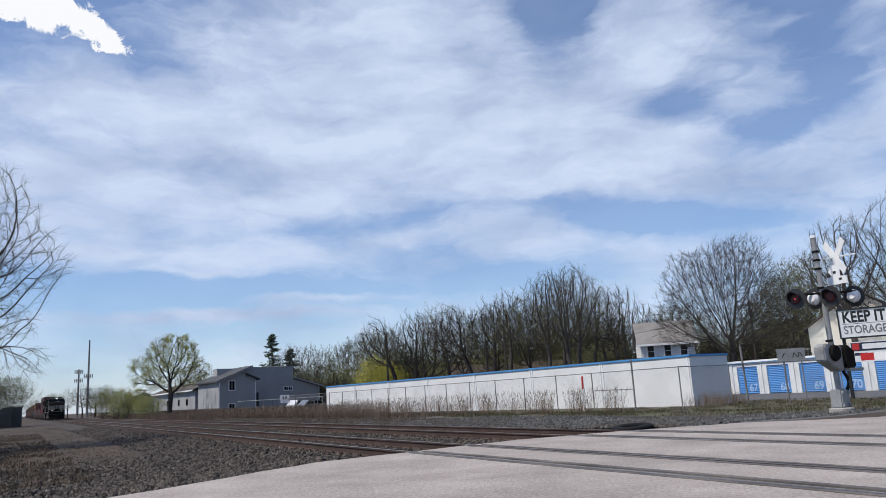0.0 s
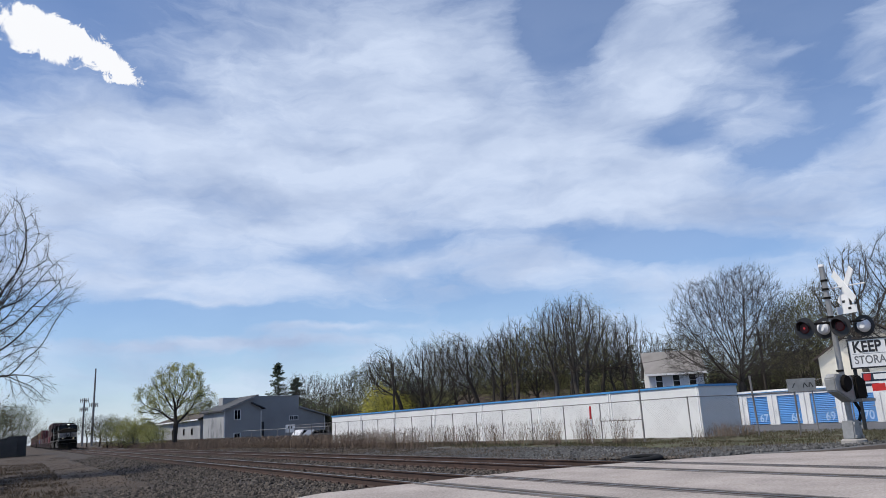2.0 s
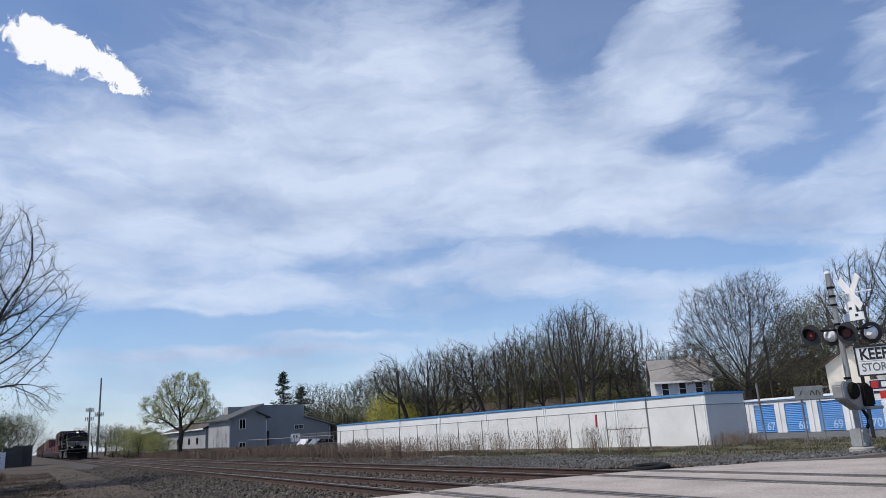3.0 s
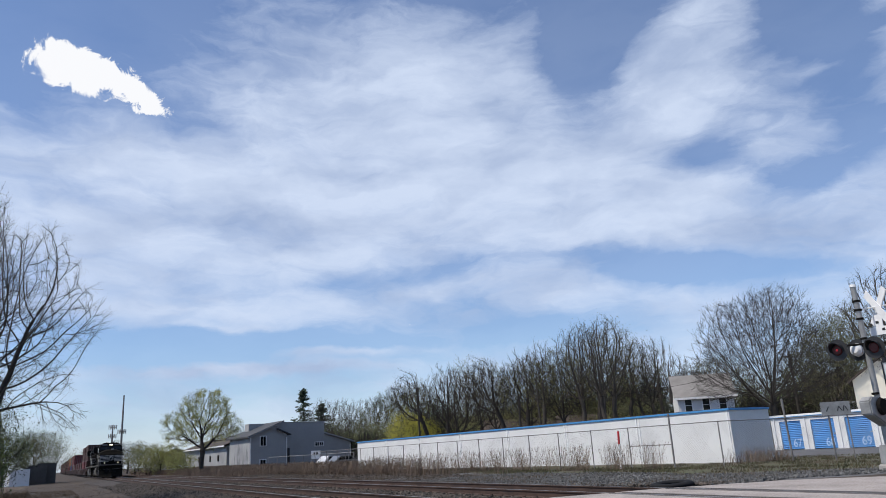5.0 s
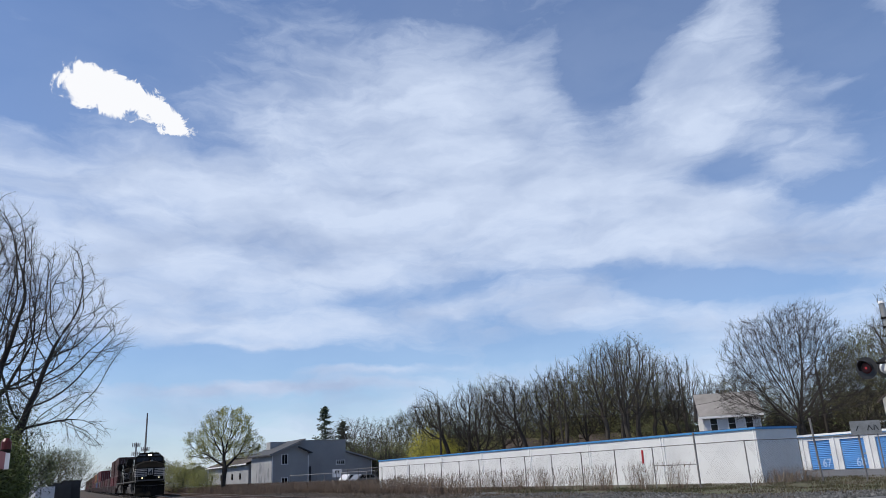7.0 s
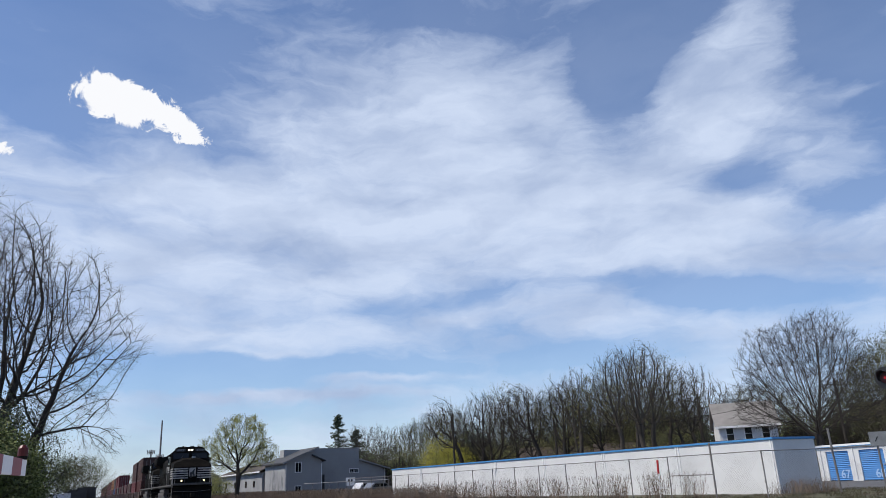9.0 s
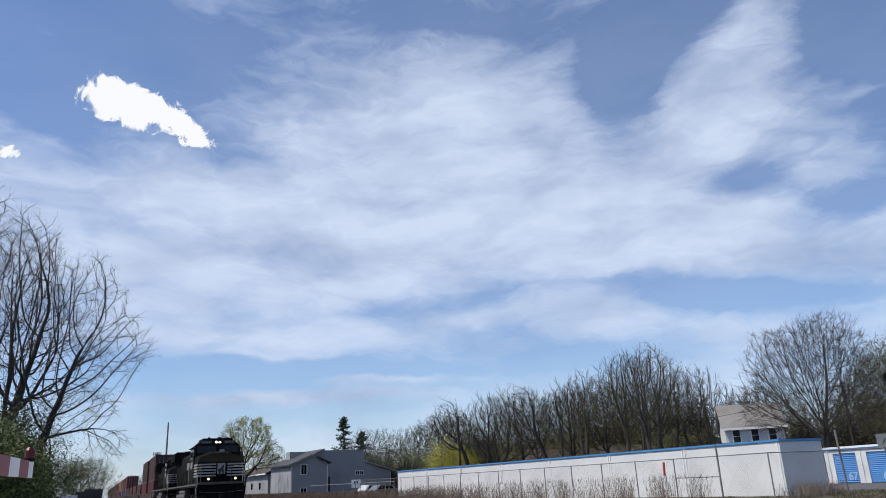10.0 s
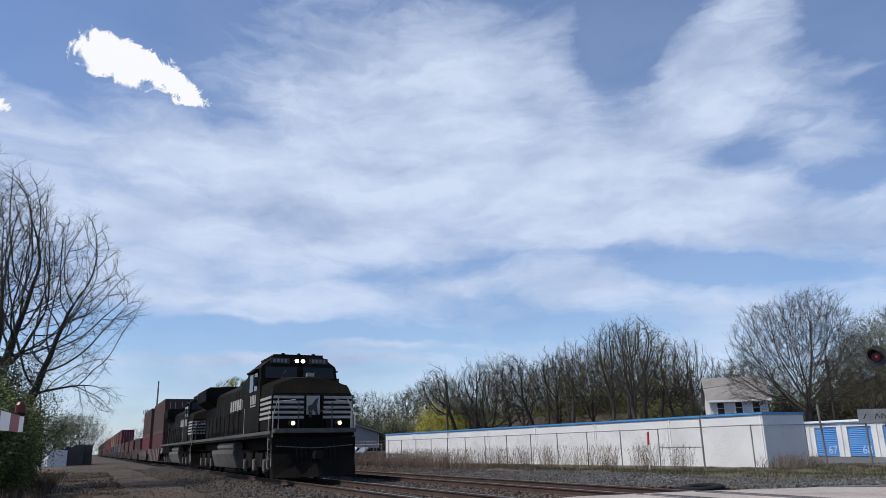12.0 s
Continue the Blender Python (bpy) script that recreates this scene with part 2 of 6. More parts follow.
M = dict(
    asphalt=mat("worn_road", (0.45, 0.40, 0.37), 0.9, color2=(0.19, 0.165, 0.15), scale=0.7, fine=22, bump=1.0, bump_scale=26, grain=1.3, soften=0.33),
    ballast=mat("ballast", (0.056, 0.042, 0.033), 0.95, color2=(0.020, 0.015, 0.012), scale=0.4, fine=14, bump=1.0, bump_scale=14),
    stone=mat("ballast_stone", (0.090, 0.074, 0.061), 0.9, scale=3, fine=30, island=0.85),
    bluestone=mat("blue_grey_stone", (0.105, 0.104, 0.102), 0.9, scale=3, fine=30, island=0.55),
    earth=mat("dry_earth", (0.068, 0.046, 0.029), 0.95, color2=(0.023, 0.0155, 0.0105), scale=0.45, fine=7, bump=1.0, bump_scale=9),
    grass=mat("spring_grass", (0.060, 0.068, 0.027), 0.9, color2=(0.075, 0.058, 0.036), scale=0.6, fine=6, island=0.4),
    drygrass=mat("dry_grass", (0.095, 0.065, 0.039), 0.9, color2=(0.043, 0.030, 0.019), scale=0.3, fine=5, island=0.35),
    weed=mat("dry_weed", (0.19, 0.138, 0.10), 0.9, color2=(0.09, 0.062, 0.046), scale=0.5, fine=5, island=0.4),
    rail=mat("rail_rust", (0.072, 0.041, 0.031), 0.85, color2=(0.032, 0.019, 0.015), scale=3, fine=40),
    railtop=mat("rail_polished", (0.36, 0.34, 0.33), 0.32, metal=0.9, color2=(0.25, 0.21, 0.18), scale=1.2, fine=20),
    tie=mat("wooden_tie", (0.065, 0.05, 0.04), 0.9, scale=2, fine=20, per_object=0.3, bump=0.5),
    panel_rubber=mat("worn_panel", (0.055, 0.050, 0.047), 0.75, color2=(0.16, 0.14, 0.128), scale=1.1, fine=25),
    rubber=mat("dark_rubber", (0.015, 0.015, 0.016), 0.8, scale=3, spec=0.15),
    white_wall=mat("white_wall", (0.70, 0.70, 0.70), 0.75, color2=(0.59, 0.595, 0.60), scale=0.5, fine=9),
    white_trim=mat("white_trim", (0.82, 0.82, 0.82), 0.6, color2=(0.72, 0.72, 0.72)),
    blue_trim=mat("blue_trim", (0.07, 0.27, 0.55), 0.5, color2=(0.05, 0.21, 0.45), scale=1.0),
    blue_door=mat("blue_roller", (0.09, 0.27, 0.58), 0.45, color2=(0.07, 0.22, 0.50), scale=1.0, per_object=0.06),
    galv=mat("galvanised", (0.36, 0.36, 0.36), 0.55, metal=0.4, color2=(0.22, 0.22, 0.215), scale=3),
    fence=mat("fence_steel", (0.26, 0.25, 0.25), 0.6, metal=0.4, color2=(0.17, 0.15, 0.14), scale=2),
    bark=mat("bark", (0.040, 0.033, 0.027), 0.9, color2=(0.022, 0.018, 0.015), scale=1.2, fine=12),
    barkgrey=mat("grey_bark", (0.060, 0.051, 0.043), 0.9, color2=(0.034, 0.029, 0.024), scale=1.2, fine=12),
    leaf=mat("young_leaf", (0.27, 0.27, 0.085), 0.75, color2=(0.18, 0.20, 0.05), scale=0.4, fine=3, island=0.45),
    leafdark=mat("green_leaf", (0.085, 0.12, 0.028), 0.75, color2=(0.05, 0.075, 0.018), scale=0.4, fine=3, island=0.45),
    bud=mat("bud_leaf", (0.175, 0.17, 0.06), 0.8, color2=(0.10, 0.103, 0.036), scale=0.4, fine=3, island=0.45),
    yellowleaf=mat("yellow_leaf", (0.33, 0.30, 0.03), 0.75, color2=(0.22, 0.22, 0.025), scale=0.4, fine=3, island=0.4),
    leafgrey=mat("willow_leaf", (0.075, 0.088, 0.052), 0.7, color2=(0.045, 0.055, 0.032), scale=0.4, fine=3, island=0.45),
    leafdull=mat("dull_leaf", (0.12, 0.125, 0.06), 0.75, color2=(0.075, 0.08, 0.038), scale=0.4, fine=3, island=0.45),
    leafmid=mat("bright_bush_leaf", (0.105, 0.13, 0.028), 0.75, color2=(0.06, 0.078, 0.018), scale=0.4, fine=3, island=0.5),
    thicketleaf=mat("brushwood_leaf", (0.048, 0.046, 0.022), 0.8, color2=(0.026, 0.024, 0.013), scale=0.4, fine=3, island=0.5),
    needle=mat("pine_needle", (0.025, 0.045, 0.022), 0.8, scale=0.5, fine=4, island=0.4),
    black=mat("black_paint", (0.007, 0.0068, 0.0062), 0.6, color2=(0.020, 0.017, 0.014), scale=0.8, fine=10, spec=0.02),
    grime=mat("grimy_steel", (0.022, 0.020, 0.018), 0.75, color2=(0.009, 0.008, 0.0075), scale=1.2, fine=14, spec=0.05),
    dust=mat("dusty_tank", (0.15, 0.137, 0.125), 0.75, color2=(0.07, 0.062, 0.056), scale=1.0, fine=10),
    stripe=mat("white_stripe", (0.40, 0.39, 0.37), 0.6, color2=(0.25, 0.24, 0.23), scale=2.0),
    glass=mat("dark_glass", (0.012, 0.014, 0.016), 0.08, scale=1, spec=0.3),
    lamp=mat("headlamp", (1.0, 0.90, 0.70), 0.3, emit=4.0),
    lampdim=mat("ditch_lamp", (1.0, 0.86, 0.52), 0.3, emit=1.6),
    redlamp=mat("red_lamp_lit", (0.9, 0.03, 0.03), 0.3, emit=0.25),
    reddark=mat("red_lens", (0.09, 0.008, 0.008), 0.3, spec=0.3),
    red=mat("red_paint", (0.55, 0.03, 0.03), 0.5),
    sign_white=mat("sign_white", (0.80, 0.80, 0.80), 0.55, color2=(0.70, 0.70, 0.71)),
    sign_black=mat("sign_black", (0.02, 0.02, 0.022), 0.5),
    sign_grey=mat("sign_grey", (0.20, 0.20, 0.21), 0.5),
    sign_navy=mat("sign_navy", (0.02, 0.03, 0.06), 0.5),
    siding=mat("blue_grey_siding", (0.33, 0.33, 0.33), 0.75, color2=(0.28, 0.28, 0.28), scale=0.4, fine=6),
    siding_trim=mat("grey_trim", (0.30, 0.31, 0.33), 0.6),
    wall_patch=mat("wall_patch", (0.12, 0.125, 0.14), 0.85, color2=(0.30, 0.31, 0.33), scale=0.7, fine=6),
    siding_light=mat("pale_wall", (0.36, 0.365, 0.375), 0.8, color2=(0.23, 0.235, 0.25), scale=0.3, fine=5),
    cream=mat("cream_siding", (0.72, 0.68, 0.58), 0.75, color2=(0.62, 0.58, 0.50), scale=0.5),
    shingle=mat("grey_shingle", (0.25, 0.235, 0.225), 0.9, color2=(0.17, 0.16, 0.15), scale=0.8, fine=12),
    shinglebrown=mat("brown_shingle", (0.085, 0.066, 0.055), 0.9, color2=(0.05, 0.04, 0.034), scale=0.8, fine=12),
    metalroof=mat("metal_roof", (0.06, 0.062, 0.068), 0.8, color2=(0.04, 0.042, 0.046), scale=0.5),
    asphalt_dark=mat("drive_asphalt", (0.11, 0.11, 0.115), 0.9, color2=(0.075, 0.075, 0.08), scale=0.5, fine=30),
    carwhite=mat("white_car_paint", (0.75, 0.75, 0.76), 0.25, coat=0.8),
    cargrey=mat("grey_car_paint", (0.20, 0.21, 0.22), 0.3, coat=0.8),
    c_brown=mat("brown_container", (0.065, 0.028, 0.022), 0.7, color2=(0.042, 0.019, 0.016), scale=0.7, fine=7),
    c_red=mat("red_container", (0.125, 0.018, 0.02), 0.65, color2=(0.08, 0.015, 0.016), scale=0.7, fine=7),
    c_maroon=mat("maroon_container", (0.085, 0.021, 0.021), 0.7, color2=(0.055, 0.017, 0.017), scale=0.7, fine=7),
    c_orange=mat("orange_container", (0.26, 0.10, 0.03), 0.6, color2=(0.18, 0.07, 0.025), scale=0.7, fine=7),
    c_grey=mat("grey_container", (0.085, 0.078, 0.072), 0.7, color2=(0.055, 0.051, 0.047), scale=0.7, fine=7),
    c_blue=mat("blue_container", (0.03, 0.06, 0.16), 0.55, scale=0.7, fine=7),
    wellcar=mat("well_car_paint", (0.17, 0.125, 0.108), 0.75, color2=(0.09, 0.068, 0.06), scale=0.8, fine=8),
    concrete=mat("concrete", (0.36, 0.34, 0.32), 0.9, color2=(0.26, 0.245, 0.23), scale=1.0, fine=20),
)

# ---- mesh tools ----
class Geo:
    """Collects vertices and faces of one mesh."""

    def __init__(self):
        self.v, self.f = [], []

    def add(self, vs, fs):
        n = len(self.v)
        self.v += [tuple(p) for p in vs]
        self.f += [tuple(i + n for i in f) for f in fs]
        return self

    def box(self, x0, y0, z0, x1, y1, z1, m=None):
        vs = [(x, y, z) for x in (x0, x1) for y in (y0, y1) for z in (z0, z1)]
        if m is not None:
            vs = [m @ Vector(p) for p in vs]
        return self.add(vs, [(0, 1, 3, 2), (4, 6, 7, 5), (0, 4, 5, 1), (2, 3, 7, 6), (0, 2, 6, 4), (1, 5, 7, 3)])

    def bar(self, a, b, w):
        """A square bar from a to b."""
        return self.tube([a, b], [w / 1.414] * 2, 4)

    def tube(self, pts, rad, n=8, caps=True):
        pts = [Vector(p) for p in pts]
        vs, fs = [], []
        for i, p in enumerate(pts):
            d = (pts[min(i + 1, len(pts) - 1)] - pts[max(i - 1, 0)]).normalized()
            u = d.cross(Vector((0, 0, 1)) if abs(d.z) < 0.9 else Vector((1, 0, 0))).normalized()
            w = d.cross(u)
            for k in range(n):
                a = 2 * math.pi * (k + 0.5) / n
                vs.append(p + (u * math.cos(a) + w * math.sin(a)) * rad[i])
        for i in range(len(pts) - 1):
            for k in range(n):
                fs.append((i * n + k, i * n + (k + 1) % n, (i + 1) * n + (k + 1) % n, (i + 1) * n + k))
        if caps:
            fs += [tuple(range(n))[::-1], tuple(range((len(pts) - 1) * n, len(pts) * n))]
        return self.add(vs, fs)

    def prism(self, outline, axis, a, b):
        """An outline (pairs) drawn out along an axis from a to b. x: pairs are (y, z); y: (x, z); z: (x, y)."""
        def at(p, c):
            return {"x": (c, p[0], p[1]), "y": (p[0], c, p[1]), "z": (p[0], p[1], c)}[axis]
        n = len(outline)
        vs = [at(p, a) for p in outline] + [at(p, b) for p in outline]
        fs = [(i, (i + 1) % n, n + (i + 1) % n, n + i) for i in range(n)] + [tuple(range(n))[::-1], tuple(range(n, 2 * n))]
        return self.add(vs, fs)

    def mesh(self, name, material, bevel=0.0, smooth=False):
        me = bpy.data.meshes.new(name)
        me.from_pydata(self.v, [], self.f)
        bm = bmesh.new()
        bm.from_mesh(me)
        bmesh.ops.recalc_face_normals(bm, faces=bm.faces)
        if bevel:
            es = [e for e in bm.edges if len(e.link_faces) == 2 and e.calc_face_angle(0) > 0.6]
            bmesh.ops.bevel(bm, geom=es, offset=bevel, segments=2, affect="EDGES", clamp_overlap=True)
        if smooth:
            for f in bm.faces:
                f.smooth = True
        bm.to_mesh(me)
        bm.free()
        me.materials.append(material)
        return me

    def fast(self, name, material):
        """Without any clean-up, for very large meshes."""
        me = bpy.data.meshes.new(name)
        me.from_pydata(self.v, [], self.f)
        me.materials.append(material)
        return me


def part(name, geo, material, parent, label="", bevel=0.0, smooth=False, at=None):
    me = geo if isinstance(geo, bpy.types.Mesh) else geo.mesh(name, material, bevel, smooth)
    ob = new(name, me)
    ob.parent = parent
    if at is not None:
        ob.matrix_basis = at
    if label:
        tagged(ob, label)
    return ob


def thing(name, label, category, m=None, group="", kind=""):
    ob = tagged(new(name), label, category, group, kind)
    ob.empty_display_size = 0.2
    if m is not None:
        ob.matrix_basis = m
    return ob


def text_mesh(words, size, material, depth=0.004, bold=0.0, fit=None):
    """Raised lettering as a mesh, centred, facing -y. fit: the width that the line fills."""
    cu = bpy.data.curves.new("letters", "FONT")
    cu.body, cu.size, cu.extrude, cu.align_x, cu.align_y, cu.offset = words, size, depth, "CENTER", "CENTER", bold
    ob = bpy.data.objects.new("letters", cu)
    me = bpy.data.meshes.new_from_object(ob)
    bpy.data.objects.remove(ob)
    me.transform(pose(0, 0, 0, 90))
    if fit:
        xs = [v.co.x for v in me.vertices]
        k = fit / (max(xs) - min(xs))
        me.transform(Matrix.Diagonal((k, 1, 1, 1)))
    me.materials.clear()
    me.materials.append(material)
    return me


rnd = random.Random(7)


# ---- ground, road, railway ----
TRACKS = (7.36, 11.44)
BED = [(-1e5, -0.36), (-8, -0.36), (0, -0.33), (4.4, -0.33), (5.5, -0.19), (13.3, -0.19), (14.8, -0.30), (19, -0.30), (1e5, -0.36)]
EDGE = [(-70, 8.6), (-1, 9.4), (1.1, 10.6), (4.6, 12.75), (9.3, 13.3), (12.2, 12.9), (14.9, 12.0), (17, 9.9), (22, 9.4), (90, 8.8)]


def along(table, x):
    for (a, p), (b, q) in zip(table, table[1:]):
        if a <= x <= b:
            return p + (q - p) * (x - a) / (b - a)
    return table[-1][1] if x > 0 else table[0][1]


def ground_z(x, y):
    z = along(BED, x)
    if not 5.2 < x < 13.6:
        e = along(EDGE, max(-70, min(90, x)))
        k = max(0.0, min(1.0, (y - e) / (4.5 if x < 10 else 11.0)))
        z = -0.05 + (z + 0.05) * k * k * (3 - 2 * k) if y > e - 0.5 else z
    z += 0.05 * noise.noise((x * 0.35, y * 0.35, 0)) * (0 if 5.0 < x < 13.6 else 1)
    return z


def build_ground():
    def steps(a, b, fine, lo, hi, grow=1.35):
        out, s = [lo], fine
        while out[-1] < hi:
            out.append(out[-1] + fine)
        s = fine
        while out[-1] < b:
            s *= grow
            out.append(out[-1] + s)
        pre, s = [], fine
        c = lo
        while c > a:
            s *= grow
            c -= s
            pre.append(c)
        return pre[::-1] + out

    xs, ys = steps(-2600, 2600, 0.5, -14, 34), steps(-2600, 4200, 0.55, 8, 62)
    vs = [(x, y, ground_z(x, y)) for y in ys for x in xs]
    n = len(xs)
    fs, mi = [], []
    for j in range(len(ys) - 1):
        for i in range(n - 1):
            fs.append((j * n + i, j * n + i + 1, (j + 1) * n + i + 1, (j + 1) * n + i))
            x, y = (xs[i] + xs[i + 1]) / 2, (ys[j] + ys[j + 1]) / 2
            w = 1.2 * noise.noise((x * 0.5, y * 0.5, 3)) + 0.6 * noise.noise((x * 1.7, y * 1.7, 5))
            near_gravel = y < 17 + 4 * w + 1.6 * max(0, x) and x > -6 + w
            if 3.6 + w * 0.8 < x < 15.5 + w or (near_gravel and x < 6):
                k = 0
            elif 13 < x < 21.5 + w and 12 < y < 40 + 6 * w:
                k = 1
            elif x >= 21 and y < 42 + 3 * w:
                k = 3 if x < 36 else 4
            else:
                k = 2
            if x < -2.5 + 2 * w and y > 22:
                k = 5
            mi.append(k)
    me = bpy.data.meshes.new("ground")
    me.from_pydata(vs, [], fs)
    for k in ("ballast", "bluestone_bed", "earth", "grass", "asphalt_dark", "drygrass"):
        me.materials.append(M[k])
    me.polygons.foreach_set("material_index", mi)
    ob = tagged(new("ground", me), "dry earth, ballast and thin spring grass beside the railway", "ground", kind="structure")
    return ob


M["bluestone_bed"] = mat("blue_grey_gravel", (0.135, 0.133, 0.132), 0.95, color2=(0.055, 0.053, 0.052), scale=0.5, fine=14, bump=1.0, bump_scale=16)
build_ground()


def build_road():
    road = thing("road", "worn pale grey road surface over the level crossing", "road", kind="structure")
    X0, X1, Y0 = -70, 90, -14
    # strips between the rails, so that every flangeway is a real slot
    cuts = []
    for c in TRACKS:
        for s in (-0.755, 0.755):
            cuts += [(c + s - (0.14 if s > 0 else 0.07), c + s + (0.07 if s > 0 else 0.14))]
    spans, a = [], X0
    for lo, hi in cuts:
        spans.append((a, lo))
        a = hi
    spans.append((a, X1))
    for a, b in spans:
        xs = [a] + [x for x, _ in EDGE if a < x < b] + [b]
        k = max(1, int((min(b, 25) - max(a, -10)) / 0.6)) if b > -10 and a < 25 else 1
        xs = sorted(set(xs + [max(a, -10) + (min(b, 25) - max(a, -10)) * i / k for i in range(1, k)]))
        top = [(x, along(EDGE, x) + 0.16 * noise.noise((x * 1.3, 2, 0))) for x in xs]
        g = Geo()
        g.prism([(a, Y0)] + [(b, Y0)] + top[::-1], "z", -0.34, 0.0 if (a, b) != spans[0] and (a, b) != spans[-1] else -0.004)
        part("road_slab", g, M["asphalt"], road, bevel=0.012)
    for c in TRACKS:
        for s in (-0.755, 0.755):
            i = -1 if s > 0 else 1
            for lo, hi in ((0.145, 0.27), (-0.17, -0.075)):
                a, b = sorted((c + s + i * lo, c + s + i * hi))
                g = Geo().prism([(a, Y0), (b, Y0), (b, along(EDGE, b) - 0.25), (a, along(EDGE, a) - 0.25)], "z", -0.05, 0.006)
                part("rubber_panel", g, M["panel_rubber"], road, "dark worn rubber panel beside the rail")
    return road


build_road()


def build_track(cx, label):
    tr = thing("railway_track", label, "railway track", kind="structure")
    y0, y1 = -40, 900
    for s in (-0.755, 0.755):
        x = cx + s
        g = Geo().prism([(x - 0.07, -0.175), (x + 0.07, -0.175), (x + 0.07, -0.16), (x + 0.012, -0.14), (x + 0.012, -0.045), (x + 0.034, -0.03), (x + 0.034, -0.003),
                         (x - 0.034, -0.003), (x - 0.034, -0.03), (x - 0.012, -0.045), (x - 0.012, -0.14), (x - 0.07, -0.16)], "y", y0, y1)
        r = part("rail", g, M["rail"], tr, "rusty steel rail")
        part("rail_head", Geo().box(x - 0.026, y0, -0.004, x + 0.026, y1, 0.002), M["railtop"], r, "polished running surface")
    me = Geo().box(-1.3, -0.115, -0.34, 1.3, 0.115, -0.178).mesh("tie", M["tie"])
    y = 13.6
    for i in range(150):
        ob = part("tie", me, None, tr)
        ob.matrix_basis = pose(cx + rnd.uniform(-0.05, 0.05), y, 0, 0, 0, rnd.uniform(-1.5, 1.5))
        y += 0.53
    g = Geo()
    while y < 500:
        g.box(cx - 1.3, y - 0.115, -0.34, cx + 1.3, y + 0.115, -0.178)
        y += 0.53
    tagged(part("tie_run", g.fast("tie_run", M["tie"]), None, tr), kind="stuff")
    # spikes and anchors stand along the rail foot
    g = Geo()
    yy = 13.6
    while yy < 60:
        for s in (-0.755, 0.755):
            for d in (-0.11, 0.11):
                x = cx + s + d
                g.box(x - 0.02, yy - 0.05, -0.178, x + 0.02, yy + 0.05, -0.13)
        yy += 0.53
    tagged(part("spikes", g.fast("spikes", M["rail"]), None, tr), kind="stuff")


build_track(TRACKS[0], "near main track with rusty rails and dark ties in ballast")
build_track(TRACKS[1], "far main track with rusty rails and dark ties in ballast")


def scatter_stones(name, count, place, material, size, label):
    """Loose stones: squashed, turned octahedra that sit half in the ground."""
    r = random.Random(hash(name) % 1 + 11)
    vs, fs = [], []
    base = [(1, 0, 0), (-1, 0, 0), (0, 1, 0), (0, -1, 0), (0, 0, 1), (0, 0, -1)]
    tri = [(0, 2, 4), (2, 1, 4), (1, 3, 4), (3, 0, 4), (2, 0, 5), (1, 2, 5), (3, 1, 5), (0, 3, 5)]
    for _ in range(count):
        x, y = place(r)
        s = size * r.uniform(0.5, 1.35)
        q = Euler((r.uniform(0, 6), r.uniform(0, 6), r.uniform(0, 6))).to_matrix()
        k = (r.uniform(0.7, 1.2), r.uniform(0.6, 1.1), r.uniform(0.5, 0.9))
        n = len(vs)
        z = ground_z(x, y) + s * 0.25
        vs += [tuple(Vector((x, y, z)) + q @ Vector((a * k[0] * s, b * k[1] * s, c * k[2] * s))) for a, b, c in base]
        fs += [(a + n, b + n, c + n) for a, b, c in tri]
    me = bpy.data.meshes.new(name)
    me.from_pydata(vs, [], fs)
    me.materials.append(material)
    return tagged(new(name, me), label, "gravel", kind="stuff")


def near_bed(r):
    while True:
        y = 13 + 60 * r.random() ** 2.2
        x = r.uniform(0.5 if y < 22 + 3 * r.random() else 3.7, 14.5)
        if all(abs(x - c - k) > 0.13 for c in TRACKS for k in (-0.755, 0.755)):
            return x, y


def off_road(place):
    def go(r):
        while True:
            x, y = place(r)
            if y > along(EDGE, x) + 0.05:
                return x, y
    return go


scatter_stones("ballast_stones", 30000, off_road(near_bed), M["stone"], 0.05, "grey and brown crushed ballast stones")
scatter_stones("gravel_stones", 12000, off_road(lambda r: (r.uniform(-5, 5), 9.5 + 14 * r.random() ** 1.6)), M["stone"], 0.045, "loose gravel beside the road")
scatter_stones("blue_stones", 9000, off_road(lambda r: (r.uniform(13.2, 22), r.uniform(12.5, 34))), M["bluestone"], 0.055, "blue-grey crushed stone")

# ---- storage buildings and fence ----
def wall_run(a, b):
    """A pose with local x along a to b, local -y towards the viewer's right of it."""
    d = Vector((b[0] - a[0], b[1] - a[1]))
    return pose(a[0], a[1], 0, 0, 0, math.degrees(math.atan2(d.y, d.x))), d.length


M["pale_number"] = mat("pale_number", (0.42, 0.55, 0.75), 0.6, color2=(0.25, 0.42, 0.68), scale=5)


def storage_block():
    a, b = (26.4, 69.5), (29.9, 26.68)
    m, n = wall_run(a, b)
    top, base, deep = 2.34, -0.45, 3.2
    t = thing("storage_building", "long low white storage building with a blue roof edge", "building", m)
    g = Geo().box(0, 0, base, n, deep, top - 0.11)
    part("wall", g, M["white_wall"], t)
    part("roof_edge", Geo().box(-0.06, -0.06, top - 0.11, n + 0.06, deep + 0.06, top), M["blue_trim"], t, "bright blue metal roof edge", bevel=0.015)
    part("roof", Geo().box(0.1, 0.1, top - 0.02, n - 0.1, deep - 0.1, top + 0.03), M["metalroof"], t)
    for i in range(9):
        x = n - 0.02 - 6.15 * i
        if x < 1:
            break
        for s in (-0.13, 0.06) if i else (-0.14,):
            part("trim_strip", Geo().box(x + s, -0.035, base, x + s + 0.07, -0.002, top - 0.115), M["white_trim"], t)
    part("foundation", Geo().box(-0.04, -0.04, base, n + 0.04, deep + 0.04, -0.27), M["concrete"], t)
    return t


